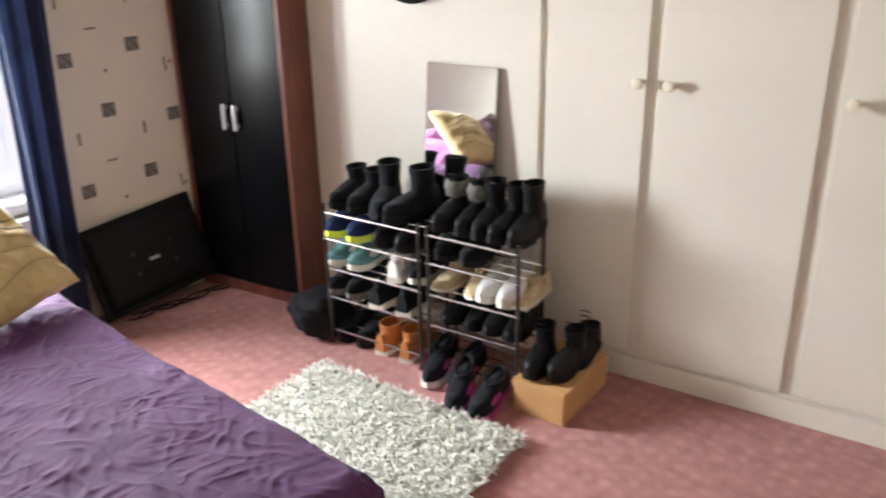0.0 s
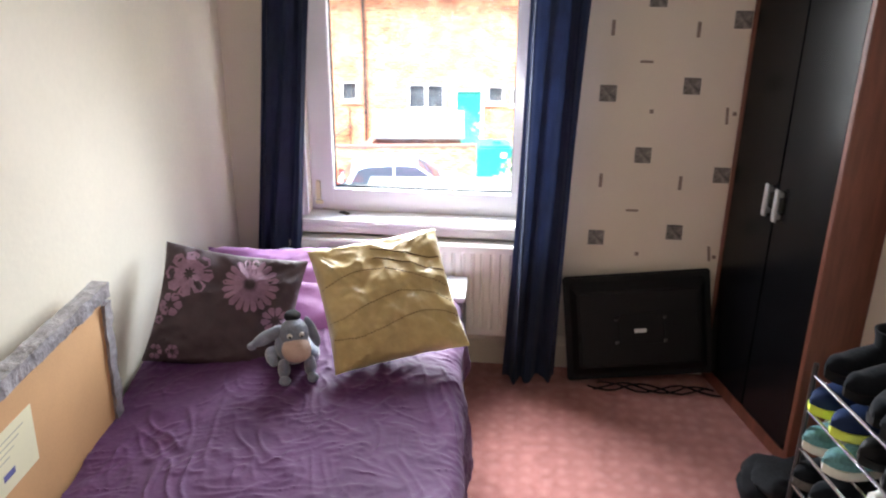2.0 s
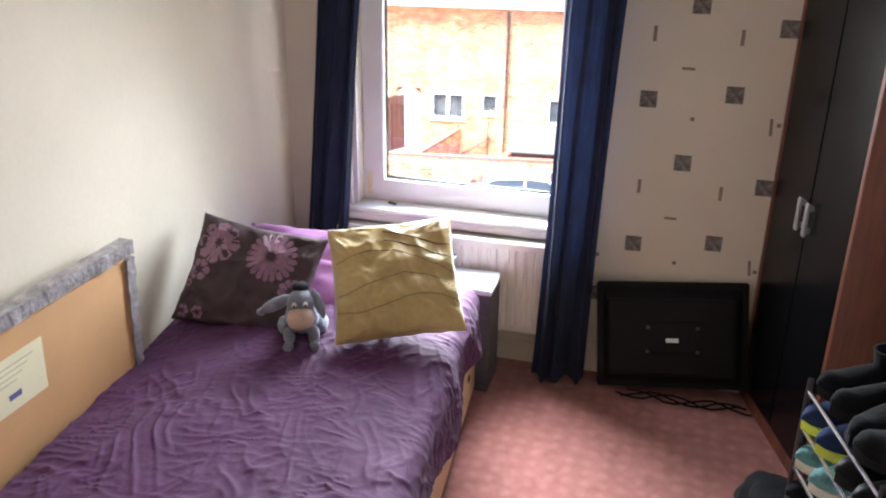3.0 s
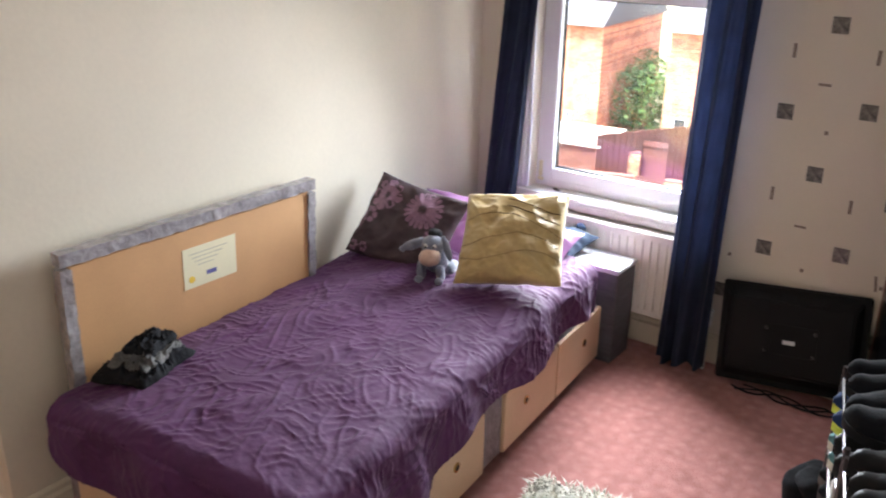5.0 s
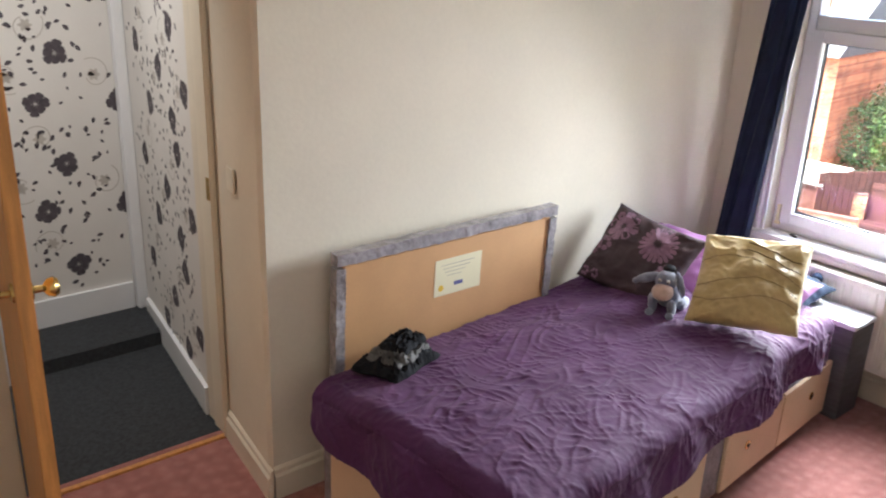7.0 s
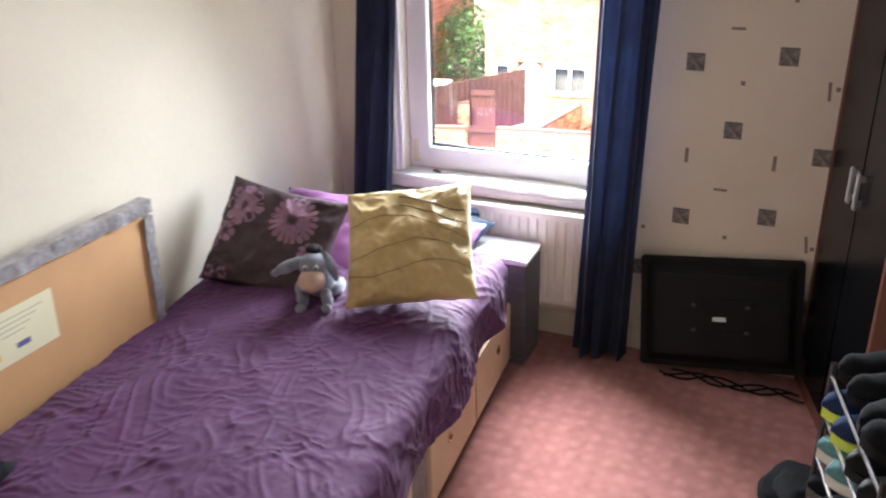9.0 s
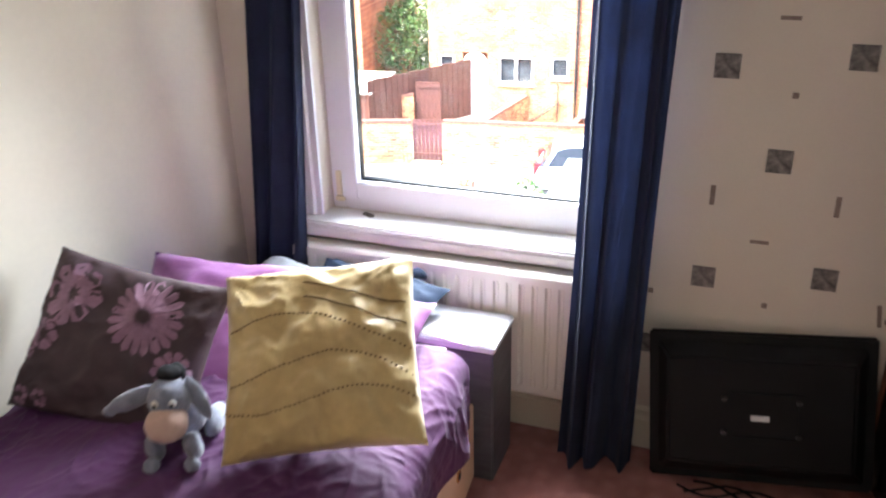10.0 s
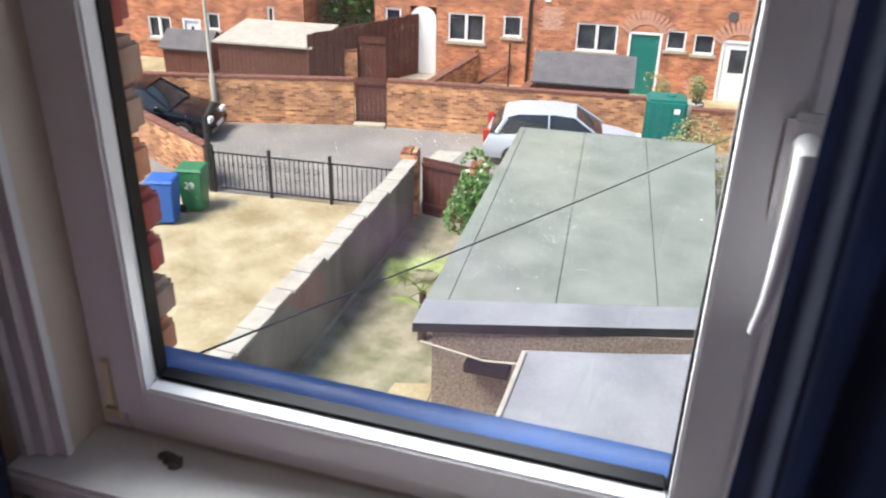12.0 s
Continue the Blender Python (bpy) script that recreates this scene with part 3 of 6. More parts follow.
# ---- headboard ----
hb = thing("headboard", "tan fibreboard headboard in plastic wrap leaning on the cream wall", "headboard",
           m=pose(0.272, 0.655, 0.0, 0, 0, 0) @ pose(0, 0, 0, 2.0, 0, 180))
HW, HH = 1.0, 0.865
bm = bmesh.new()
box(bm, (0.03, -0.012, 0.10), (HW - 0.03, 0.012, HH - 0.045), 0.002)
part("board", bm, M_BOARD, hb, smooth=False)
rnd = random.Random(12)
bm = bmesh.new()
for lo, hi, ax in (((0.0, -0.02, HH - 0.04), (HW, 0.02, HH), 0), ((0.0, -0.02, 0.08), (0.035, 0.02, HH - 0.05), 2), ((HW - 0.035, -0.02, 0.08), (HW, 0.02, HH - 0.05), 2)):
    vs = box(bm, lo, hi)
    es = [e for v in vs for e in v.link_edges if abs((e.verts[0].co - e.verts[1].co)[ax]) > 0.2]
    bmesh.ops.subdivide_edges(bm, edges=list(set(es)), cuts=40)
bmesh.ops.subdivide_edges(bm, edges=[e for e in bm.edges if e.calc_length() > 0.034 and abs((e.verts[0].co - e.verts[1].co).y) < 0.01], cuts=1)
for v in bm.verts:
    v.co += noise.noise_vector(v.co * 38) * 0.005
part("plastic_wrapped_frame", bm, M_WRAP, hb, "frame wrapped in creased clear plastic")
bm = bmesh.new()
box(bm, (0.41, -0.0132, 0.615), (0.625, -0.0122, 0.755))
lb = part("paper_label", bm, M_LABEL, hb, "cream paper label with small print", smooth=False)
bm = bmesh.new()
box(bm, (0.50, -0.0138, 0.645), (0.54, -0.0133, 0.66))
part("stamp", bm, M_INK, lb, smooth=False)
bm = bmesh.new()
for k in range(4):
    box(bm, (0.435 + 0.01 * k, -0.0137, 0.73 - 0.014 * k), (0.59 - 0.02 * k, -0.0133, 0.733 - 0.014 * k))
part("print_line", bm, M_INK2, lb, kind="stuff", smooth=False)
bm = bmesh.new()
loft(bm, [circle((0.44, -0.0133, 0.645), 0.012, 14, "y"), circle((0.44, -0.0138, 0.645), 0.012, 14, "y")])
part("seal", bm, M_YEL, lb, smooth=False)

# ---- folded clothes at the foot ----
pile = thing("clothes_pile", "small heap of folded black and grey clothes on the purple duvet", "clothes", m=pose(0.13, 0.835, 0.51, 0, 0, 20))


def lump(name, mat, cx, cy, cz, rx, ry, rz, seed, parent, label=""):
    bm = bmesh.new()
    vs = bmesh.ops.create_icosphere(bm, subdivisions=4, radius=1)["verts"]
    for v in vs:
        c = v.co
        n = c.normalized()
        sq = [math.copysign(abs(k) ** 0.6, k) for k in n]
        q = Vector((sq[0] * rx, sq[1] * ry, sq[2] * rz))
        r = max(0, 1 - abs(noise.noise(q * 14 + Vector((seed, 0, 0)))) * 2.4)
        q *= 1 + 0.45 * noise.noise(q * 11 + Vector((seed, 2, 0)))
        q += n * (r * 0.012) + noise.noise_vector(q * 30) * 0.006
        q.z = max(q.z, -rz * 0.8)
        v.co = Vector((cx, cy, cz)) + q
    return part(name, bm, mat, parent, label)




def crumple(name, mat, cx, cy, cz, w, d, h, seed, parent, label=""):
    """A garment dropped in a crumpled heap: folds over a domed middle."""
    bm = bmesh.new()
    rows, nu, nv = [], 70, 54
    for i in range(nu + 1):
        row = []
        for j in range(nv + 1):
            u, v = 2 * i / nu - 1, 2 * j / nv - 1
            edge = 1 + 0.16 * noise.noise(Vector((u * 2.2, v * 2.2, seed)))
            p = Vector((u * 2.0 + seed, v * 1.7, seed))
            warp = noise.noise_vector(p) * 0.8
            r = max(0, 1 - abs(noise.noise(p * 1.6 + warp)) * 2.5) ** 1.5
            r2 = max(0, 1 - abs(noise.noise(p * 3.4 - warp)) * 2.5)
            dome = ((1 - u ** 4) * (1 - v ** 4)) ** 0.5
            row.append((cx + u * w / 2 * edge, cy + v * d / 2 * edge, cz + h * dome * (0.45 + 0.5 * r + 0.2 * r2)))
        rows.append(row)
    loft(bm, rows, closed=False)
    loft(bm, [[(x, y, max(cz - 0.004, z - 0.014)) for x, y, z in row] for row in rows], closed=False)
    return part(name, bm, mat, parent, label)


crumple("black_garment", M_DKGREY, 0, 0, -0.004, 0.24, 0.18, 0.05, 1.3, pile, "folded black garment")
crumple("grey_garment", M_GREYCL, -0.01, 0.0, 0.026, 0.19, 0.135, 0.036, 4.7, pile, "crumpled grey garment")
crumple("black_sleeve", M_DKGREY, -0.035, 0.0, 0.05, 0.15, 0.10, 0.03, 7.1, pile)

# ---- soft toy ----
def ball(bm, c, r, rot=(0, 0, 0), sub=3):
    vs = bmesh.ops.create_icosphere(bm, subdivisions=sub, radius=1)["verts"]
    M = pose(*c, *rot)
    for v in vs:
        v.co = M @ Vector((v.co.x * r[0], v.co.y * r[1], v.co.z * r[2]))
        v.co += noise.noise_vector(v.co * 60) * 0.002


toy = thing("soft_toy", "small grey-blue plush donkey with a pale muzzle sitting on the duvet", "soft toy", m=pose(-0.925, 1.105, 0.522, 0, 0, 112) @ Matrix.Scale(1.12, 4))
M_MUZZLE = material("pale_pink_plush", (0.55, 0.38, 0.31), 0.9, var=0.12, scale=40, bump=0.4, fine=200, sheen=0.3)


def toy_part(name, mat, *balls):
    bm = bmesh.new()
    for b in balls:
        ball(bm, *b)
    return part(name, bm, mat, toy)


toy_part("body", M_TOY, ((0, 0.03, 0.055), (0.045, 0.055, 0.05)))
toy_head = toy_part("head", M_TOY, ((0, -0.02, 0.112), (0.036, 0.036, 0.038), (25, 0, 0)))
toy_part("muzzle", M_MUZZLE, ((0, -0.055, 0.085), (0.036, 0.034, 0.027), (20, 0, 0)))
for sgn in (-1, 1):
    toy_part("front_leg", M_TOY, ((sgn * 0.032, -0.04, 0.028), (0.015, 0.02, 0.036), (28, 0, 0)))
    toy_part("hoof", M_TOY, ((sgn * 0.034, -0.066, 0.01), (0.014, 0.014, 0.012)))
    toy_part("hind_leg", M_TOY, ((sgn * 0.05, 0.05, 0.018), (0.019, 0.045, 0.02)))
    toy_part("eye", M_WSHOE, ((sgn * 0.014, -0.052, 0.122), (0.007, 0.005, 0.008), (20, 0, 0), 2))
    toy_part("pupil", M_DKGREY, ((sgn * 0.014, -0.057, 0.121), (0.003, 0.003, 0.004), (20, 0, 0), 2))
toy_part("ear", M_TOY, ((-0.062, -0.02, 0.112), (0.046, 0.012, 0.017), (0, -22, 8)), ((-0.10, -0.022, 0.094), (0.014, 0.008, 0.011), (0, -30, 0)))
toy_part("ear", M_TOY, ((0.045, -0.012, 0.105), (0.013, 0.014, 0.046), (0, -18, 0)))
toy_part("mane", M_DKGREY, ((0.0, -0.004, 0.15), (0.02, 0.02, 0.014)), ((0.006, 0.02, 0.135), (0.014, 0.018, 0.02)))

# ---- chest and things behind the pillows ----
chest = thing("storage_chest", "low dark chest with a white top by the radiator", "chest")
bm = bmesh.new()
box(bm, (-1.79, 0.66, 0.0), (-1.615, 1.525, 0.405), 0.004)
part("body", bm, M_CHESTD, chest, smooth=False)
bm = bmesh.new()
box(bm, (-1.795, 0.655, 0.406), (-1.61, 1.53, 0.428), 0.004)
part("top", bm, M_CHESTW, chest, smooth=False)
m = pose(-1.555, 1.135, 0.438, 0, 0, 84) @ pose(0, 0, 0, -74, 3, 0)
solid("cushion", "navy blue cushion lying on the chest by the radiator", "cushion", cushion_mesh(0.40, 0.24, 0.08, 8.1), material("dark_blue_cotton", (0.018, 0.036, 0.075), 0.85, var=0.15, scale=14, bump=0.15, fine=200), m)
stuff = thing("folded_clothes", "crumpled grey, white and red clothes heaped by the curtain", "clothes", m=pose(-1.62, 0.90, 0.45))
lump("grey_cloth", material("light_grey_cloth", (0.42, 0.45, 0.48), 0.8), -0.02, 0.05, 0.045, 0.08, 0.12, 0.045, 3, stuff)
lump("red_cloth", M_RED, 0.075, 0.06, 0.098, 0.05, 0.055, 0.026, 6, stuff, "red cloth with a white edge")
lump("white_cloth", M_WSHOE, 0.085, 0.0, 0.10, 0.05, 0.04, 0.024, 9, stuff)
bm = bmesh.new()
box(bm, (-0.07, -0.05, 0), (0.07, 0.05, 0.004), 0.001)
box(bm, (-0.03, -0.02, 0.004), (0.05, 0.02, 0.006), 0.001)
solid("magazine", "small white leaflet with pink print on the white chest top", "leaflet", bm, M_WSHOE, pose(-1.66, 1.40, 0.4285, 0, 0, 80))

# ---- television, seen from behind ----
TVM = pose(-1.765, 1.925, 0.018, 0, 0, 92) @ pose(0, 0, 0, -14, 0, 0) @ pose(0, 0, 0, 0, -5.5, 0)
tv = thing("television", "flat black television on the carpet with its back showing", "television", m=TVM)
TW, TH = 0.55, 0.405
bm = bmesh.new()
box(bm, (0, 0.0, 0.0), (TW, 0.02, TH), 0.006)
part("screen_bezel", bm, M_TV, tv, smooth=False)
bm = bmesh.new()
vs = box(bm, (0.02, -0.035, 0.02), (TW - 0.02, -0.0005, TH - 0.02))
for v in vs:
    if v.co.y < -0.03:
        v.co.x += 0.03 * (1 if v.co.x < TW / 2 else -1)
        v.co.z += 0.04 * (1 if v.co.z < TH / 2 else -1)
bmesh.ops.bevel(bm, geom=bm.edges[:], offset=0.006, segments=2, affect="EDGES")
part("rear_cover", bm, M_TV, tv, smooth=False)
bm = bmesh.new()
ringl = [((0.20, -0.040, 0.13), (0.38, -0.036, 0.26))]
for lo, hi in ringl:
    box(bm, lo, (hi[0], hi[1], lo[2] + 0.012))
    box(bm, (lo[0], lo[1], hi[2] - 0.012), hi)
    for x in (lo[0], hi[0] - 0.012):
        box(bm, (x, lo[1], lo[2] + 0.012), (x + 0.012, hi[1], hi[2] - 0.012))
part("mount_recess", bm, M_TV, tv, smooth=False)
for x, z in ((0.19, 0.24), (0.37, 0.24), (0.19, 0.15), (0.37, 0.15)):
    bm = bmesh.new()
    loft(bm, [circle((x, -0.035, z), 0.008, 10, "y"), circle((x, -0.044, z), 0.006, 10, "y")])
    part("screw", bm, M_SHTUBE, tv)
bm = bmesh.new()
box(bm, (0.255, -0.0385, 0.185), (0.30, -0.0352, 0.20))
part("sticker", bm, M_SILVER, tv, "small silver sticker", smooth=False)
for k in range(7):
    bm = bmesh.new()
    box(bm, (0.12 + k * 0.01, -0.0375, 0.30), (0.126 + k * 0.01, -0.0352, 0.345))
    part("vent_slot", bm, M_DKGREY, tv, smooth=False)
cable = thing("power_cable", "thin black cables lying on the carpet behind the television", "cable")
for k in range(3):
    bm = bmesh.new()
    tube(bm, [(-1.76 + 0.03 * math.sin(i * 0.8 + k * 2), 2.0 + 0.035 * i + 0.02 * k, 0.006 + 0.004 * abs(math.sin(i + k))) for i in range(14)], 0.0035, 6)
    part("wire", bm, M_TV, cable)

# ---- wardrobe ----
A_W = math.degrees(math.atan2(0.17, 0.595))
WD = pose(-1.895, 2.452, 0, 0, 0, A_W)
ward = thing("wardrobe", "tall wardrobe with glossy black doors and mahogany sides in the corner", "wardrobe", m=WD)
WW, WDp, WH = 0.60, 0.46, 2.02
bm = bmesh.new()
box(bm, (0.0, 0.0, 0.0), (0.022, WDp, WH), 0.002)
part("side_panel", bm, M_MAHOG, ward, smooth=False)
bm = bmesh.new()
box(bm, (WW - 0.022, 0.0, 0.0), (WW, WDp, WH), 0.002)
part("side_panel", bm, M_MAHOG, ward, smooth=False)
bm = bmesh.new()
box(bm, (0.0222, 0.004, 0.0), (WW - 0.0222, 0.02, 0.05))
part("plinth", bm, M_MAHOG, ward, smooth=False)
bm = bmesh.new()
box(bm, (0.0, 0.0, WH), (WW, WDp, WH + 0.03), 0.003)
part("top", bm, M_MAHOG, ward, smooth=False)
bm = bmesh.new()
box(bm, (0.0222, WDp - 0.012, 0.0), (WW - 0.0222, WDp, WH))
part("back", bm, M_MAHOG, ward, smooth=False)
for k, (x0, x1) in enumerate(((0.024, 0.298), (0.302, WW - 0.024))):
    bm = bmesh.new()
    box(bm, (x0, 0.002, 0.054), (x1, 0.022, WH - 0.004), 0.003)
    d = part("door", bm, M_BLACK, ward, "glossy black door", smooth=False)
    bm = bmesh.new()
    hx = 0.258 if k == 0 else 0.318
    box(bm, (hx, -0.022, 0.775), (hx + 0.022, -0.012, 0.885), 0.003)
    box(bm, (hx + 0.004, -0.0125, 0.785), (hx + 0.018, 0.003, 0.80))
    box(bm, (hx + 0.004, -0.0125, 0.86), (hx + 0.018, 0.003, 0.875))
    part("handle", bm, M_SILVER, d, "flat silver handle")


# ---- built-in cupboards along the far wall ----
CUP = pose(-0.36, 3.02, 0, 0, 0, 13)
panel = boxes("wall_panel", M_CUP, ((-1.12, 0.004, 0.0), (0.02, 0.03, H)))
panel.matrix_world = CUP
strip = boxes("wall_patterned", M_GREYFUR, ((-1.30, 0.05, 0.0), (-0.99, 0.08, H)))
strip.matrix_world = CUP
cup = thing("built_in_cupboard", "floor-to-ceiling cream painted built-in cupboard with round knobs", "cupboard", m=CUP)
bm = bmesh.new()
box(bm, (-1.0, 0.0, 0.0), (3.2, 0.0035, 0.085))
box(bm, (0.0, 0.012, 0.02), (3.2, 0.04, 0.10))
part("plinth", bm, M_CUP, cup, smooth=False)
xs = [0.035, 0.435, 0.98, 1.50, 2.04, 2.58, 3.12]
bm = bmesh.new()
for x in xs:
    box(bm, (x - 0.020, 0.012, 0.10), (x - 0.0105, 0.03, H))
    box(bm, (x + 0.0105, 0.012, 0.10), (x + 0.020, 0.03, H))
    box(bm, (x - 0.01, 0.018, 0.10), (x + 0.01, 0.03, H))
part("frame", bm, M_CUP, cup, smooth=False)
for k, (a, b) in enumerate(zip(xs, xs[1:])):
    bm = bmesh.new()
    box(bm, (a + 0.022, 0.0, 0.103), (b - 0.022, 0.020, 2.22), 0.004)
    d = part("door", bm, M_CUP, cup, smooth=False)
    kx = b - 0.045 if k in (0, 3) else a + 0.06
    bm = bmesh.new()
    prof = [(0.0, 0.009), (0.012, 0.008), (0.02, 0.014), (0.03, 0.02), (0.037, 0.016), (0.04, 0.005)]
    loft(bm, [circle((kx, -d_, 1.108), r, 16, "y") for d_, r in prof])
    part("knob", bm, M_TRIM, d, "round cream knob")

mirror = thing("mirror", "narrow frameless mirror leaning on the cream panel behind the shoes", "mirror", m=CUP)
bm = bmesh.new()
vs = box(bm, (-0.438, -0.016, 0.48), (-0.135, -0.011, 1.108), 0.001)
for v in bm.verts:
    v.co.y -= (1.108 - v.co.z) * 0.10
part("glass", bm, M_MIRROR, mirror, smooth=False)
bm = bmesh.new()
box(bm, (-0.436, -0.0105, 0.48), (-0.137, -0.002, 1.106))
for v in bm.verts:
    v.co.y -= (1.106 - v.co.z) * 0.10
part("backing", bm, M_TV, mirror, smooth=False)

clock = thing("wall_clock", "round black-rimmed wall clock with a green and red face", "wall clock", m=CUP @ pose(-0.50, 0, 1.49))
bm = bmesh.new()
loft(bm, [circle((0, 0.003, 0), 0.17, 48, "y"), circle((0, -0.03, 0), 0.175, 48, "y"), circle((0, -0.04, 0), 0.165, 48, "y"), circle((0, -0.032, 0), 0.15, 48, "y")], cap=(True, False))
part("rim", bm, M_TV, clock)
bm = bmesh.new()
loft(bm, [circle((0, -0.028, 0), 0.152, 48, "y"), circle((0, -0.030, 0), 0.15, 48, "y")])
face = part("face", bm, material("deep_green_face", (0.01, 0.09, 0.06), 0.3, var=0.5, scale=9), clock)
for nm, mt, cx, cz, r, lab in (("red_patch", M_RED, 0.075, -0.09, 0.05, "red patch"), ("white_patch", M_WSHOE, 0.0, -0.10, 0.035, "white patch"), ("green_patch", M_TEAL, -0.08, -0.075, 0.05, "green patch")):
    bm = bmesh.new()
    loft(bm, [circle((cx, -0.0302, cz), r, 20, "y"), circle((cx, -0.0318, cz), r * 0.95, 20, "y")])
    part(nm, bm, mt, face, lab)

# ---- shoes ----
def shoe_thing(name, label, category, upper, sole, m, length=0.27, width=0.094, shaft=0.0, toe=0.05, sole_h=0.026, heel=0.0, tip=None, laces=True, group="shoes on the racks", cuff=None, open_top=False):
    """A shoe with its toe towards -y and its sole on z = 0."""
    ob = thing(name, label, category, group, m)
    n = 18

    def outline(s, grow=0.0):
        """Half width at s from heel (0) to toe (1)."""
        w = math.sin(math.pi * min(1, (s * 0.92 + 0.08))) ** 0.38 if s < 0.5 else (1 - ((s - 0.5) / 0.5) ** 2.6) ** 0.5
        waist = 0.86 + 0.14 * math.cos((s - 0.72) * 6.5)
        return max(0.004, w * waist * width / 2 + grow)

    bm = bmesh.new()
    rings = []
    for z, g in ((0.0, 0.0), (sole_h * 0.45, 0.003), (sole_h, 0.002)):
        ring = []
        for side in (1, -1):
            for i in range(n + 1):
                s = i / n if side > 0 else 1 - i / n
                if side < 0 and i in (0, n):
                    continue
                lift = 0.012 * max(0, (s - 0.8) / 0.2) ** 2 + heel * max(0, 1 - s * 2.2) * (1 if z > 0 else 0)
                ring.append((side * outline(s, g), length * (0.5 - s), z + lift))
        rings.append(ring)
    loft(bm, rings)
    part("sole", bm, sole, ob)
    bm = bmesh.new()
    top_h = max(0.075, toe + 0.02)
    rings = []
    for i in range(n + 1):
        s = i / n
        zb = sole_h + heel * max(0, 1 - s * 2.2) + 0.012 * max(0, (s - 0.8) / 0.2) ** 2 - 0.002
        hgt = top_h if s < 0.42 else top_h + (toe - top_h) * min(1, (s - 0.42) / 0.35)
        if s > 0.86:
            hgt *= max(0.1, (1 - ((s - 0.86) / 0.14) ** 2)) ** 0.5
        if s < 0.06:
            hgt *= 0.93
        if open_top and s < 0.62:
            hgt *= 0.75
        w = outline(s, -0.002)
        ring = []
        for k in range(11):
            a = math.pi * k / 10
            ring.append((w * math.copysign(abs(math.cos(a)) ** 0.7, math.cos(a)), length * (0.5 - s), zb + hgt * math.sin(a) ** 0.75))
        rings.append(ring)
    loft(bm, rings)
    if shaft:
        rings, m_ = [], 7
        for k in range(m_ + 1):
            f = k / m_
            z = sole_h + 0.03 + (shaft - 0.03) * f
            rx = width * (0.40 - 0.06 * math.sin(f * 3.14) + 0.05 * f)
            ry = length * (0.22 - 0.035 * math.sin(f * 2.6) + 0.0 * f)
            rings.append([(p[0] + 0.004 * noise.noise(Vector((p[0] * 30, f * 5, length))), p[1], p[2]) for p in circle((0, length * 0.24 - 0.006 * f, z), rx, 18, "z", ry)])
        inner = [[(x * 0.88, (y - length * 0.24) * 0.9 + length * 0.24, z) for x, y, z in rings[-1]], [(x * 0.8, (y - length * 0.24) * 0.85 + length * 0.24, z - shaft * 0.5) for x, y, z in rings[-1]]]
        loft(bm, rings + inner)
    else:
        zc = sole_h + top_h * 0.8 + heel
        out = circle((0, length * 0.2, zc), width * 0.35, 18, "z", length * 0.24)
        rim = [(x, y, z + 0.016 + (0.014 if y > length * 0.35 else 0)) for x, y, z in out]
        loft(bm, [out, rim, [(x * 0.86, (y - length * 0.2) * 0.88 + length * 0.2, z) for x, y, z in rim], [(x * 0.8, (y - length * 0.2) * 0.8 + length * 0.2, z - 0.03) for x, y, z in out]])
    part("upper", bm, upper, ob)
    if tip:
        bm = bmesh.new()
        for sgn in (1, -1):
            vs = bmesh.ops.create_icosphere(bm, subdivisions=2, radius=1)["verts"]
            for v in vs:
                v.co = Vector((v.co.x * 0.003 + sgn * width * 0.43, v.co.y * length * 0.16 - length * 0.05, v.co.z * 0.018 + sole_h + 0.03))
        part("side_stripe", bm, tip, ob)
    if cuff:
        bm = bmesh.new()
        zc = sole_h + shaft
        rings = []
        for f in range(7):
            a = math.pi * f / 6
            g = 0.010 * math.sin(a)
            rings.append(circle((0, length * 0.24 - 0.006, zc - 0.05 + 0.06 * f / 6), width * 0.44 + g, 18, "z", length * 0.225 + g))
        loft(bm, rings, cap=(False, False))
        for v in bm.verts:
            v.co += noise.noise_vector(v.co * 70) * 0.006
        part("cuff", bm, cuff, ob, "fluffy grey cuff")
    if laces:
        bm = bmesh.new()
        zt = sole_h + top_h
        for k in range(4 if not shaft else 6):
            y = -length * 0.03 - 0.013 * k + 0.035 if not shaft else length * 0.24 - length * 0.21
            z = zt - 0.004 * k * (0 if shaft else 1) + (0.02 * k if shaft else 0) + (0.002 if not shaft else -0.01)
            tube(bm, [(-0.018, y, z - 0.004), (0, y - 0.003, z + 0.002), (0.018, y, z - 0.004)], 0.0022, 6)
        part("laces", bm, M_DKGREY if upper is not M_WSHOE else M_WSOLE, ob)
    return ob


RACK = pose(-1.0, 2.50, 0, 0, 0, 13)
SH_Z = (0.06, 0.205, 0.33, 0.455, 0.565)


def rack(u0, u1, label):
    ob = thing("shoe_rack", label, "shoe rack", "shoe racks by the cupboards", RACK)
    D = 0.20
    for u in (u0 + 0.008, u1 - 0.008):
        for v in (0.01, D):
            bm = bmesh.new()
            tube(bm, [(u, v, 0.0), (u, v, 0.60)], 0.0075, 10)
            loft(bm, [circle((u, v, 0.0), 0.011), circle((u, v, 0.02), 0.010)])
            part("post", bm, M_SHTUBE, ob)
    for z in SH_Z:
        for v in (0.01, 0.07, 0.13, D):
            bm = bmesh.new()
            tube(bm, [(u0, v, z), (u1, v, z)], 0.0055 if v in (0.01, D) else 0.004, 8)
            part("shelf_bar", bm, M_CHROME, ob, "chrome shelf bar")
    return ob


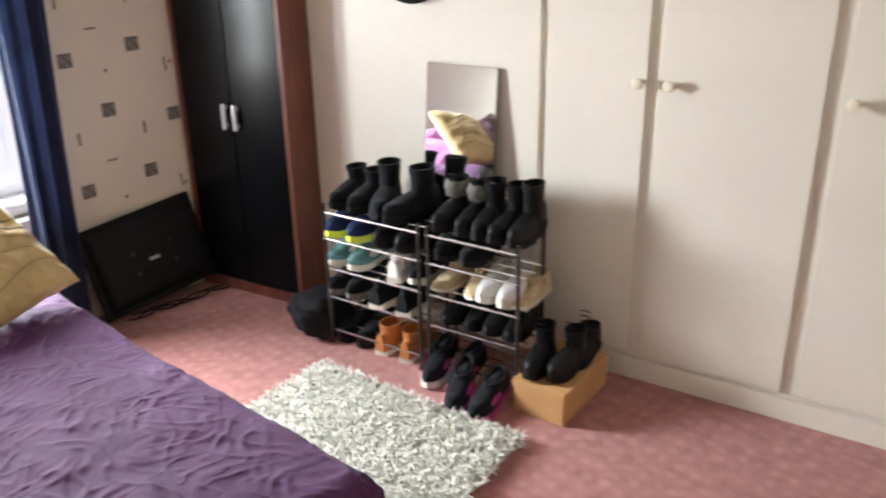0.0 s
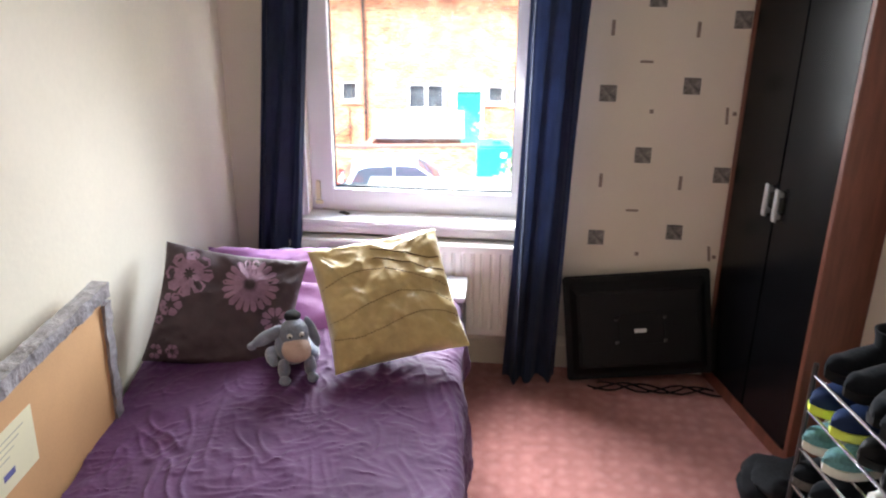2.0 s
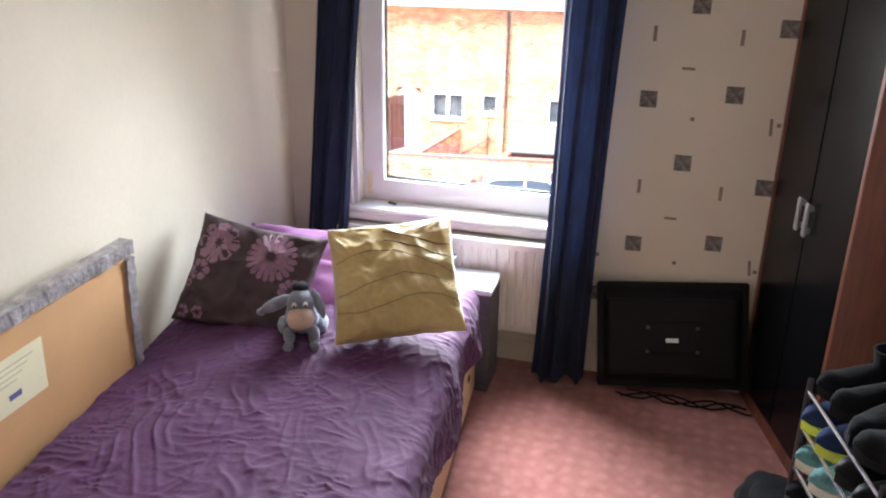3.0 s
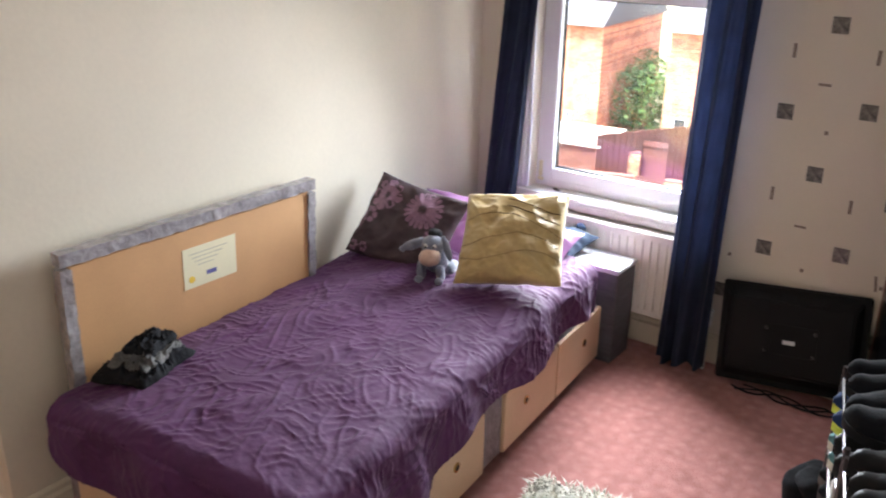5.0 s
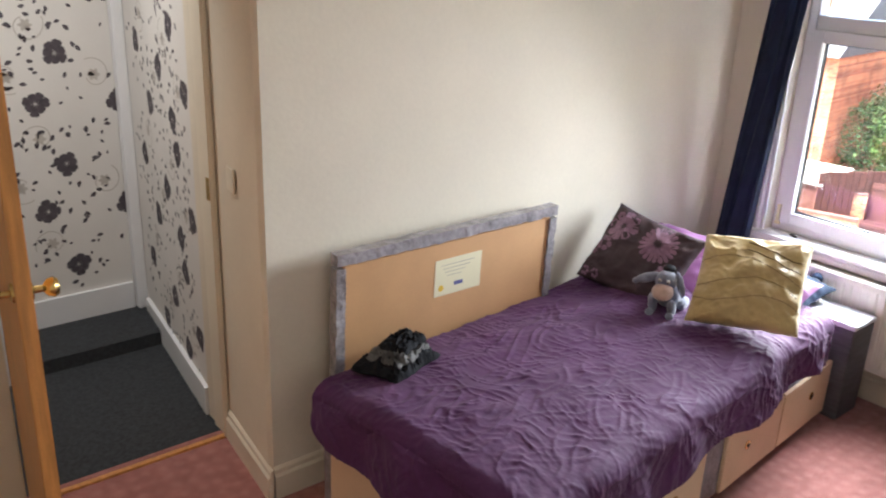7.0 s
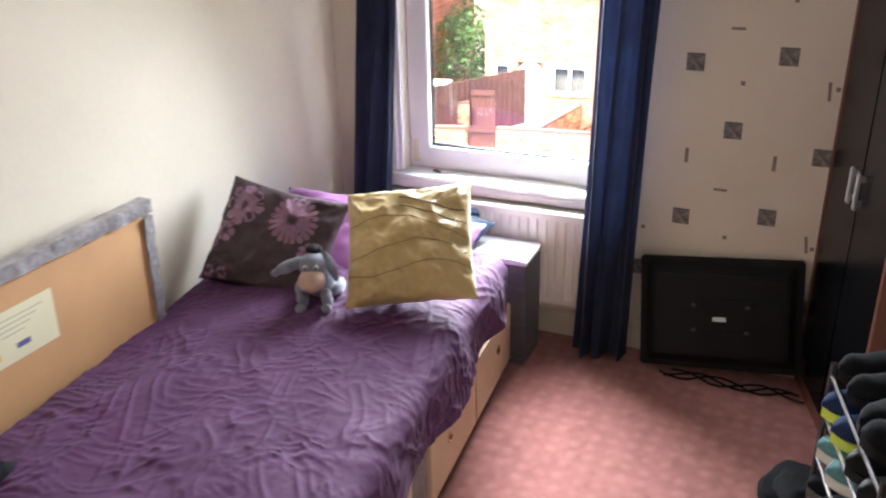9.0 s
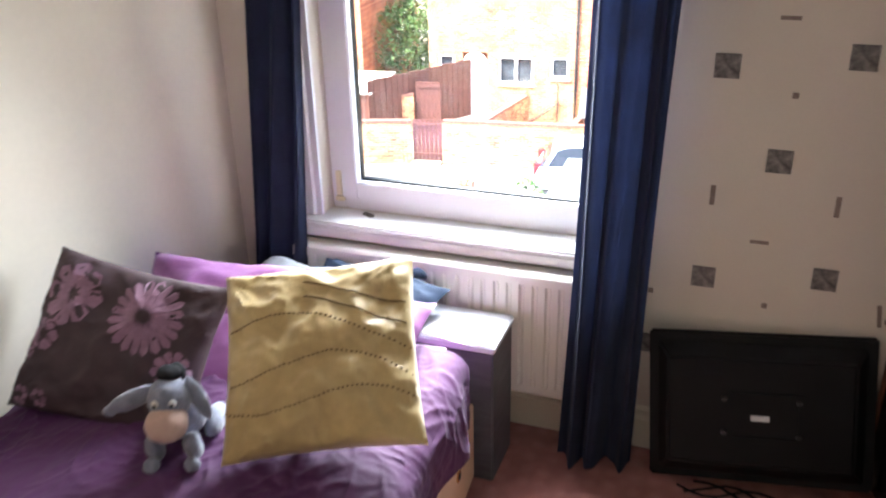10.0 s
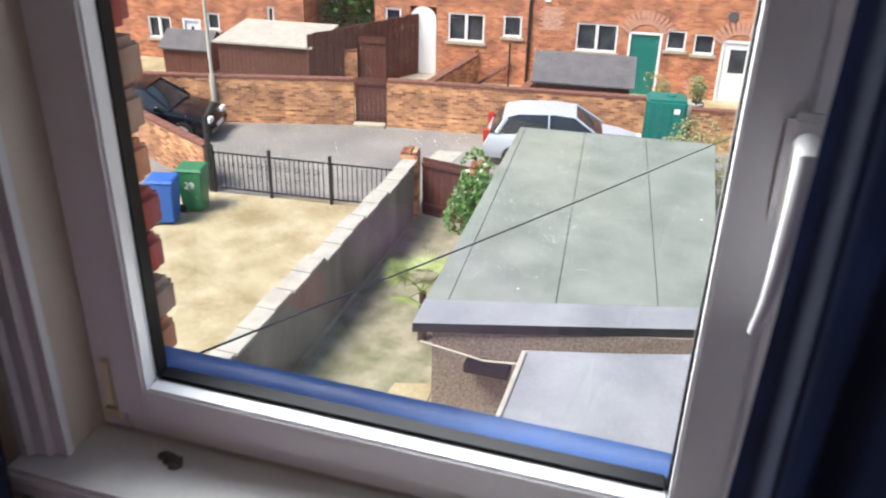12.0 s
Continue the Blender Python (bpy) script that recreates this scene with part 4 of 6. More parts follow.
rack(0.02, 0.475, "metal shoe rack with chrome bars crowded with shoes and boots")
rack(0.50, 0.885, "metal shoe rack with chrome bars holding boots and shoes")


def on(u, level, v=0.13, rz=0, lift=0.0):
    z = 0.0 if level < 0 else SH_Z[level] + 0.006
    return RACK @ pose(u, v, z + lift, 0, 0, rz)


def pair(u, level, sp, name, label, cat, up, so, v=0.13, rz=(0, 0), **kw):
    for k, s in enumerate((-0.5, 0.5)):
        shoe_thing(name, label, cat, up, so, on(u + s * sp, level, v, rz[k]), **kw)


BK = dict(length=0.24, width=0.085)
pair(0.11, 4, 0.09, "ankle_boot", "black suede ankle boot on top of the shoe rack", "boot", M_BLKSUE, M_TV, shaft=0.115, laces=False, **BK)
pair(0.30, 4, 0.115, "boot", "tall black suede boot on top of the shoe rack", "boot", M_BLKSUE, M_TV, shaft=0.155, length=0.27, width=0.105, rz=(20, -14), laces=False)
pair(0.585, 4, 0.095, "ankle_boot", "dark boot with a fluffy grey cuff on the rack", "boot", M_BLKLEA, M_TV, shaft=0.13, cuff=M_GREYFUR, **BK)
pair(0.735, 4, 0.08, "boot", "black leather calf boot on the shoe rack", "boot", M_BLKLEA, M_TV, shaft=0.155, rz=(4, -6), **BK)
shoe_thing("boot", "black leather calf boot with a strap on the rack", "boot", M_BLKLEA, M_TV, on(0.842, 4), shaft=0.17, heel=0.02, **BK)
pair(0.10, 3, 0.11, "trainer", "navy trainer with a lime rubber sole", "shoe", M_NAVYSH, M_LIME, length=0.28, width=0.1, rz=(6, 3))
pair(0.33, 3, 0.10, "shoe", "black lace-up shoe on the rack", "shoe", M_BLKLEA, M_BLKLEA, length=0.27)
pair(0.60, 3, 0.11, "shoe", "black suede shoe on the rack", "shoe", M_BLKSUE, M_TV, length=0.24, toe=0.04)
pair(0.10, 2, 0.10, "trainer", "teal mesh trainer with a white rubber sole", "shoe", M_TEALD, M_WSOLE, length=0.26, tip=M_WSHOE, toe=0.045)
shoe_thing("shoe", "white leather high-top shoe with its heel outwards on the rack", "shoe", M_WSHOE, M_WSOLE, on(0.345, 2, 0.13, 182), length=0.25, toe=0.05, shaft=0.09)
shoe_thing("shoe", "black canvas shoe on the rack", "shoe", M_BLKSUE, M_WSOLE, on(0.42, 2, 0.14, 3), length=0.25, toe=0.05)
pair(0.60, 2, 0.115, "flat_shoe", "pale beige ballet flat on the rack", "shoe", M_BEIGE, M_WSOLE, length=0.24, toe=0.025, sole_h=0.012, laces=False, open_top=True, rz=(-8, 14))
pair(0.765, 2, 0.085, "shoe", "white leather slip-on shoe on the rack", "shoe", M_WSHOE, M_WSOLE, length=0.24, toe=0.04, laces=False)
shoe_thing("flat_shoe", "pale beige ballet flat on the rack", "shoe", M_BEIGE, M_WSOLE, on(0.852, 2, 0.15, -5), length=0.24, toe=0.025, sole_h=0.012, laces=False, open_top=True)
pair(0.09, 1, 0.09, "trainer", "black trainer with grey laces on the rack", "shoe", M_BLKSUE, M_GREYCL, length=0.27)
pair(0.33, 1, 0.115, "trainer", "black trainer with a cream rubber sole", "shoe", M_BLKSUE, M_WSOLE, length=0.28, width=0.1, rz=(178, 183))
pair(0.62, 1, 0.10, "court_shoe", "black patent court shoe on the rack", "shoe", M_BLKLEA, M_TV, length=0.24, toe=0.035, sole_h=0.012, heel=0.03, laces=False)
pair(0.79, 1, 0.085, "court_shoe", "black court shoe with a small buckle on the rack", "shoe", M_BLKLEA, M_TV, length=0.24, toe=0.035, sole_h=0.012, heel=0.03, laces=False)
pair(0.12, -1, 0.10, "shoe", "black slipper shoe on the carpet under the rack", "shoe", M_BLKSUE, M_TV, length=0.26, laces=False)
pair(0.33, -1, 0.10, "ankle_boot", "tan leather boot with a pale sole under the rack", "boot", M_TANSH, M_WSOLE, length=0.27, v=0.14, rz=(176, 184), shaft=0.10)
pair(0.60, -1, 0.12, "trainer", "dark trainer with purple trim on the carpet", "shoe", M_DKGREY, M_WSOLE, v=0.02, length=0.27, tip=M_PINKSH, rz=(12, 4))
pair(0.76, -1, 0.115, "trainer", "black and magenta running shoe on the carpet", "shoe", M_BLKSUE, M_PINKSH, v=-0.09, length=0.27, tip=M_PINKSH, rz=(16, 4))

bagm = thing("bag", "soft black bag slumped on the carpet by the shoe rack", "bag", m=pose(-1.09, 2.55, 0, 0, 0, 13))
lump("bag_body", M_DKGREY, 0, 0, 0.075, 0.10, 0.13, 0.08, 2, bagm)
lump("bag_flap", M_DKGREY, 0.02, -0.03, 0.145, 0.08, 0.09, 0.03, 5, bagm)

# ---- cardboard box with boots ----
BX = pose(-0.045, 2.835, 0, 0, 0, 10)
cbox = thing("cardboard_box", "tan cardboard shoe box with boots standing on its lid", "box", m=BX)
bm = bmesh.new()
box(bm, (-0.098, -0.17, 0.0), (0.098, 0.17, 0.115), 0.002)
part("body", bm, M_KRAFT, cbox, smooth=False)
bm = bmesh.new()
box(bm, (-0.102, -0.174, 0.092), (0.102, 0.174, 0.128), 0.002)
part("lid", bm, M_KRAFT, cbox, smooth=False)
for k, (x, y, r) in enumerate(((-0.06, -0.06, 8), (0.035, -0.03, -4), (0.04, 0.08, 2))):
    shoe_thing("ankle_boot", "black leather ankle boot standing on a cardboard box", "boot", M_BLKLEA, M_TV, BX @ pose(x, y, 0.13, 0, 0, r), shaft=0.125 if k < 2 else 0.09, group="boots on the box", length=0.23, width=0.085)

# ---- shaggy rug ----
rug = thing("rug", "shaggy off-white rug lying on the rose carpet", "rug", m=pose(-0.81, 2.335, 0, 0, 0, 11))
bm = bmesh.new()
RL, RW = 0.86, 0.62
box(bm, (0, -RW, 0.001), (RL, 0, 0.012), 0.004)
part("backing", bm, M_SHAG, rug, smooth=False)
rnd = random.Random(77)
verts, faces = [], []
for _ in range(13000):
    x, y = rnd.uniform(-0.015, RL + 0.015), -rnd.uniform(-0.015, RW + 0.015)
    a, b = rnd.uniform(0, 6.28), rnd.uniform(0.3, 1.35)
    ln, wd = rnd.uniform(0.028, 0.058), rnd.uniform(0.0022, 0.0045)
    cx, cy = math.cos(a), math.sin(a)
    p, q = -cy * wd, cx * wd
    i = len(verts)
    h1, h2 = ln * 0.75 * math.sin(b), ln * math.sin(b) * 0.9
    r1, r2 = ln * 0.45 * math.cos(b), ln * math.cos(b) * 1.1
    verts += [(x - p, y - q, 0.011), (x + p, y + q, 0.011), (x + cx * r1 + p, y + cy * r1 + q, 0.011 + h1), (x + cx * r1 - p, y + cy * r1 - q, 0.011 + h1), (x + cx * r2, y + cy * r2, 0.011 + h2)]
    faces += [(i, i + 1, i + 2, i + 3), (i + 3, i + 2, i + 4)]
pile_mesh = bpy.data.meshes.new("shag")
pile_mesh.from_pydata(verts, [], faces)
pile_mesh.materials.append(M_SHAG)
pl = new("shag", pile_mesh)
pl.parent = rug
tagged(pl, kind="stuff")


# ---- hall beyond the doorway ----
boxes("floor_hall", M_GREYCARPET, ((0.0, -0.70, -0.12), (1.5, 0.165, -0.004)), ((0.0, -1.5, -0.12), (1.5, -0.70, 0.06)))
boxes("threshold", M_PINE, ((0.426, 0.165, -0.01), (1.2, 0.19, 0.008)), bevel=0.003)
hall_r = boxes("wall_hall_side", M_FLORAL, ((0.20, -1.07, 0.0), (0.33, -0.001, H)))
hall_r2 = boxes("wall_hall_end", M_FLORAL, ((0.0, -1.2, 0.0), (1.6, -1.05, H)))
boxes("wall_hall_left", M_FLORAL, ((1.45, -1.05, 0.0), (1.6, 0.06, H)))
boxes("baseboard", M_WHITE, ((0.33, -1.05, 0.06), (1.45, -1.032, 0.19)))
HALL_R = pose(0.42, 0, 0, 0, 0, -8.2) @ pose(-0.33, 0, 0)
boxes("baseboard", M_WHITE, ((0.33, -0.98, 0.0), (0.348, 0.0, 0.12))).matrix_world = HALL_R
boxes("trim", M_WHITE, ((0.275, -1.05, 0.06), (0.325, -0.995, H)), bevel=0.006)
boxes("trim", M_WHITE, ((0.99, -0.75, 0.0), (1.04, -0.66, 2.1)), bevel=0.006)
door_trim = boxes("door_frame", M_TRIM, ((0.426, 0.08, 0.0), (0.44, 0.178, 2.02)), ((1.175, 0.08, 0.0), (1.199, 0.178, 2.02)), ((0.44, 0.08, 1.995), (1.175, 0.178, 2.02)), bevel=0.003)
boxes("door_frame", M_TRIM, ((0.43, 0.181, 0.0), (0.452, 0.197, 2.07)), ((1.15, 0.181, 0.0), (1.25, 0.197, 2.07)), bevel=0.006)
boxes("switch_plate", M_TRIM, ((0.0, -0.035, -0.04), (0.008, 0.035, 0.04)), bevel=0.002).matrix_world = pose(0.4555, 0.37, 1.06, 0, 0, -8)
boxes("strike_plate", M_BRASS, ((0.4401, 0.135, 0.93), (0.442, 0.16, 1.01)))

rnd = random.Random(21)


def bloom(bm, cx, cz, r, lead):
    for k in range(7):
        a = 2 * math.pi * k / 7 + lead
        wd = 0.47
        rr = r * (0.75 + 0.25 * ((k * 37) % 5) / 4)
        pts = [(0.04, 0), (0.55, -wd), (0.9, -wd * 0.9), (1.0, -wd * 0.3), (0.93, 0), (1.0, wd * 0.3), (0.9, wd * 0.9), (0.55, wd)]
        bm.faces.new([bm.verts.new((cx + rr * d * math.cos(a + o), 0, cz + rr * d * math.sin(a + o))) for d, o in pts])


def leaf(bm, cx, cz, r, a):
    pts = [(0, 0), (0.4, 0.35), (0.8, 0.22), (1, 0), (0.7, -0.2), (0.3, -0.22)]
    bm.faces.new([bm.verts.new((cx + r * (d * math.cos(a) - o * math.sin(a)), 0, cz + r * (d * math.sin(a) + o * math.cos(a)))) for d, o in pts])


def swirl(bm, cx, cz, r, a0, sign):
    pts = [(cx + r * (1 - 0.55 * i / 22) * math.cos(a0 + sign * i * 0.22), cz + r * (1 - 0.55 * i / 22) * math.sin(a0 + sign * i * 0.22)) for i in range(23)]
    for (x0, z0), (x1, z1) in zip(pts, pts[1:]):
        d = Vector((x1 - x0, z1 - z0)).normalized() * 0.0022
        bm.faces.new([bm.verts.new(p) for p in ((x0 - d.y, 0, z0 + d.x), (x0 + d.y, 0, z0 - d.x), (x1 + d.y, 0, z1 - d.x), (x1 - d.y, 0, z1 + d.x))])


def floral(wall, m, u0, u1, z0, z1, spots):
    """The hall's flowered print on a wall whose frame is m, u along and z up."""
    dark, pale = bmesh.new(), bmesh.new()
    for cu, z_ in spots:
        for j in range(6):
            cz = z_ + 0.48 * (j - 1)
            if not (u0 - 0.01 < cu < u1 - 0.05 and z0 + 0.05 < cz < z1 - 0.05):
                continue
            one = bmesh.new()
            bloom(one, cu, cz, 0.062, rnd.uniform(0, 6))
            part("flower_motif", one, M_BLOOM, wall, smooth=False).matrix_world = m
            for _ in range(17):
                a, d = rnd.uniform(0, 6.28), rnd.uniform(0.08, 0.2)
                lu, lz = cu + d * math.cos(a), cz + d * math.sin(a)
                if u0 + 0.03 < lu < u1 - 0.05 and z0 < lz < z1:
                    leaf(dark, lu, lz, rnd.uniform(0.018, 0.035), rnd.uniform(0, 6.28))
            if u0 + 0.1 < cu + 0.1 < u1 - 0.12:
                swirl(pale, cu + 0.1, cz + 0.12, 0.075, rnd.uniform(0, 6), 1)
                for k in range(6):
                    leaf(pale, cu + 0.1, cz + 0.12, 0.03, k * 1.05)
    for bm, mt, nm in ((dark, M_BLOOM, "leaf_print"), (pale, M_SWIRL, "swirl_print")):
        part(nm, bm, mt, wall, kind="stuff", smooth=False).matrix_world = m


floral(hall_r2, pose(0, -1.0495, 0), 0.30, 1.45, 0.19, 2.3, ((0.565, 0.329), (0.665, 0.126 + 0.475), (0.31, 0.59), (0.83, 0.362), (0.93, 0.60), (1.09, 0.329), (1.19, 0.60), (1.36, 0.36)))
floral(hall_r, pose(0.3305, 0, 0, 0, 0, 90), -0.97, -0.02, 0.12, 2.3, ((-0.27, 0.17), (-0.24, 0.52), (-0.44, 0.34), (-0.62, 0.17), (-0.80, 0.40), (-0.08, 0.30)))
hall_r.matrix_world = HALL_R

door = thing("door", "open pine door with a round brass knob", "door", m=pose(1.145, 0.2, 0, 0, 0, 84))
bm = bmesh.new()
box(bm, (0.0, 0.0, 0.01), (0.53, 0.038, 1.99), 0.003)
part("leaf", bm, M_PINE, door, smooth=False)
for s, y in ((-1, 0.0), (1, 0.038)):
    bm = bmesh.new()
    prof = [(0.0, 0.026), (0.006, 0.024), (0.01, 0.010), (0.03, 0.009), (0.04, 0.022), (0.055, 0.027), (0.066, 0.02), (0.07, 0.004)]
    loft(bm, [circle((0.475, y + s * d, 0.95), r, 20, "y") for d, r in prof])
    part("door_knob", bm, M_BRASS, door, "round brass knob")


# ---- outside ----
G = -7.1


def brick_material(name, c1, c2, mortar, w=0.225, h=0.075, mix_noise=0.6):
    m = bpy.data.materials.new(name)
    m.use_nodes = True
    nt = m.node_tree
    b = nt.nodes["Principled BSDF"]
    tc, mp = nt.nodes.new("ShaderNodeTexCoord"), nt.nodes.new("ShaderNodeMapping")
    mp.inputs["Rotation"].default_value = (radians(90), 0, 0)
    nt.links.new(tc.outputs["Object"], mp.inputs[0])
    br = nt.nodes.new("ShaderNodeTexBrick")
    br.inputs["Scale"].default_value = 1.0
    br.inputs["Brick Width"].default_value, br.inputs["Row Height"].default_value = w, h
    br.inputs["Mortar Size"].default_value = 0.008
    br.inputs["Color1"].default_value, br.inputs["Color2"].default_value, br.inputs["Mortar"].default_value = (*c1, 1), (*c2, 1), (*mortar, 1)
    nt.links.new(mp.outputs[0], br.inputs["Vector"])
    n = nt.nodes.new("ShaderNodeTexNoise")
    n.inputs["Scale"].default_value, n.inputs["Detail"].default_value = 1.6, 6
    nt.links.new(tc.outputs["Object"], n.inputs["Vector"])
    rp = nt.nodes.new("ShaderNodeValToRGB")
    rp.color_ramp.elements[0].position, rp.color_ramp.elements[1].position = 0.35, 0.7
    rp.color_ramp.elements[0].color, rp.color_ramp.elements[1].color = (0.62, 0.58, 0.56, 1), (1.35, 1.3, 1.2, 1)
    nt.links.new(n.outputs[0], rp.inputs[0])
    mx = nt.nodes.new("ShaderNodeMix")
    mx.data_type, mx.blend_type = "RGBA", "MULTIPLY"
    mx.inputs[0].default_value = mix_noise
    nt.links.new(br.outputs[0], mx.inputs[6])
    nt.links.new(rp.outputs[0], mx.inputs[7])
    nt.links.new(mx.outputs[2], b.inputs["Base Color"])
    b.inputs["Roughness"].default_value = 0.9
    bp = nt.nodes.new("ShaderNodeBump")
    bp.inputs["Strength"].default_value, bp.inputs["Distance"].default_value = 0.5, 0.01
    nt.links.new(br.outputs[1], bp.inputs["Height"])
    bp.invert = True
    nt.links.new(bp.outputs[0], b.inputs["Normal"])
    return m


M_BRICK = brick_material("red_brick", (0.36, 0.085, 0.045), (0.62, 0.25, 0.12), (0.46, 0.33, 0.24), mix_noise=0.9)
M_BRICK2 = brick_material("weathered_garden_brick", (0.24, 0.075, 0.045), (0.72, 0.36, 0.17), (0.46, 0.34, 0.22), mix_noise=0.9)
M_CONC = material("yard_concrete", (0.25, 0.195, 0.095), 0.9, scale=1.1, bump=0.4, fine=14, color2=(0.48, 0.42, 0.28))
M_PATH = material("mossy_path", (0.13, 0.14, 0.07), 0.95, scale=2.5, bump=0.4, fine=40, color2=(0.36, 0.33, 0.25))
M_ASPH = material("worn_asphalt", (0.17, 0.16, 0.15), 0.9, scale=0.6, bump=0.2, fine=60, color2=(0.27, 0.255, 0.235))
M_RENDER = material("stained_cement_render", (0.16, 0.15, 0.135), 0.9, scale=1.4, bump=0.3, fine=25, color2=(0.37, 0.35, 0.31), stretch=(1, 1, 0.35))
M_COPE = material("concrete_coping", (0.4, 0.38, 0.33), 0.9, var=0.15, scale=4, bump=0.3)
M_FELT = material("grey_green_roof_felt", (0.15, 0.175, 0.15), 0.85, scale=0.9, bump=0.25, fine=40, color2=(0.26, 0.285, 0.25))
M_FELT2 = material("grey_roof_felt", (0.17, 0.18, 0.20), 0.7, scale=0.8, bump=0.2, fine=40, color2=(0.33, 0.34, 0.36))
M_FASCIA = material("black_bitumen_edge", (0.035, 0.037, 0.042), 0.6, var=0.4, scale=6, bump=0.3)
M_PEBBLE = material("pebbledash", (0.16, 0.12, 0.10), 0.95, scale=30, bump=1.0, fine=90, color2=(0.42, 0.35, 0.30))
M_GATE = material("dark_red_brown_timber", (0.10, 0.035, 0.028), 0.6, var=0.3, scale=4, bump=0.1, stretch=(6, 6, 1))
M_FENCE = material("brown_stained_timber", (0.13, 0.05, 0.035), 0.8, var=0.3, scale=3, bump=0.1, stretch=(6, 6, 1))
M_IRON = material("black_iron", (0.015, 0.016, 0.018), 0.5, var=0.3)
M_BINB = material("blue_bin_plastic", (0.03, 0.12, 0.42), 0.4, var=0.08)
M_BING = material("green_bin_plastic", (0.03, 0.17, 0.07), 0.4, var=0.08)
M_TANK = material("teal_tank_plastic", (0.01, 0.17, 0.14), 0.4, var=0.1)
M_SILV = material("silver_car_paint", (0.52, 0.58, 0.66), 0.25, 0.2, var=0.03, bump=0)
M_NAVYC = material("black_car_paint", (0.008, 0.009, 0.014), 0.12, 0.2, var=0.03, bump=0)
M_CGLASS = material("dark_car_glass", (0.02, 0.025, 0.03), 0.06, var=0.05, bump=0)
M_TYRE = material("tyre_rubber", (0.015, 0.015, 0.015), 0.8)
M_LAMPR = material("red_lamp_plastic", (0.45, 0.02, 0.015), 0.3)
M_WPAINT = material("white_upvc_outside", (0.8, 0.8, 0.8), 0.4, var=0.03)
M_PGLASS = material("dark_window_glass", (0.05, 0.06, 0.07), 0.08, var=0.5, scale=2, bump=0)
M_ROOF = material("grey_slates", (0.10, 0.095, 0.10), 0.7, var=0.25, scale=3, bump=0.2)
M_LEAF = material("hedge_leaf", (0.035, 0.085, 0.015), 0.6, scale=3, bump=0, color2=(0.10, 0.20, 0.04))
M_LEAFV = material("variegated_leaf", (0.12, 0.17, 0.05), 0.6, scale=30, bump=0, color2=(0.45, 0.46, 0.24))
M_LEAFD = material("glossy_leaf", (0.03, 0.10, 0.02), 0.35, scale=12, bump=0, color2=(0.13, 0.26, 0.06))
M_PALM = material("palm_leaf", (0.12, 0.20, 0.04), 0.5, scale=10, bump=0, color2=(0.36, 0.42, 0.14))
M_BARK = material("brown_bark", (0.09, 0.06, 0.04), 0.9, var=0.3, scale=20, bump=0.6)
M_POST = material("grey_painted_post", (0.42, 0.40, 0.33), 0.6, var=0.1)
M_STEP = material("stone_step", (0.42, 0.38, 0.30), 0.9, var=0.15)

boxes("ground", M_CONC, ((-600, -400, G - 0.3), (WX - 0.14, 400, G)))


def frame_at(p, q):
    """The frame of a line on the ground from p to q: its x runs along the line."""
    return pose(p[0], p[1], G, 0, 0, math.degrees(math.atan2(q[1] - p[1], q[0] - p[0]))), math.hypot(q[0] - p[0], q[1] - p[1])


def flat(name, mat, pts, z):
    bm = bmesh.new()
    bm.faces.new([bm.verts.new((x, y, z)) for x, y in pts])
    r = bmesh.ops.extrude_face_region(bm, geom=bm.faces[:])
    for v in r["geom"]:
        if isinstance(v, bmesh.types.BMVert):
            v.co.z -= 0.05
    return part(name, bm, mat, kind="structure", smooth=False)


flat("road", M_ASPH, [(-12.0, -40.0), (-18.35, -5.8), (-18.8, -2.6), (-25.0, 30.0), (-31.5, 30.0), (-24.0, -3.9), (-23.5, -7.8), (-17.2, -40.0)], G + 0.01)
flat("path", M_PATH, [(-6.0, -3.9), (-18.2, -4.1), (-18.0, -2.7), (-11.4, -1.6), (-6.0, -1.2)], G + 0.008)
flat("path_slab", M_CONC, [(-9.2, -2.6), (-11.9, -2.35), (-12.1, -1.7), (-9.2, -1.7)], G + 0.03)
flat("drain_slab", M_COPE, [(-21.5, -5.0), (-22.3, -4.9), (-22.4, -4.2), (-21.6, -4.3)], G + 0.02)

# garden walls across the lane
def brick_wall(p, q, h, name="garden_wall", t=0.22, mat=None, cope=True):
    m, n = frame_at(p, q)
    w = boxes(name, mat or M_BRICK2, ((0, -t / 2, 0), (n, t / 2, h - 0.07)))
    w.matrix_world = m
    if cope:
        bm = bmesh.new()
        k = int(n / 0.115)
        for i in range(k):
            a = n * i / k
            box(bm, (a + 0.004, -t / 2 - 0.01, h - 0.069), (a + n / k - 0.004, t / 2 + 0.01, h + 0.004 * ((i * 7) % 3)))
        c = part("coping", bm, material("dark_coping_brick", (0.2, 0.085, 0.06), 0.85, var=0.3, scale=8), w, kind="stuff", smooth=False)
    return w


brick_wall((-17.6, -30.0), (-22.4, -11.55), 1.40)
brick_wall((-22.4, -11.55), (-23.52, -7.9), 1.40)
brick_wall((-23.72, -6.92), (-24.75, 0.4), 1.42)
brick_wall((-24.9, 1.6), (-26.6, 14.0), 1.2)


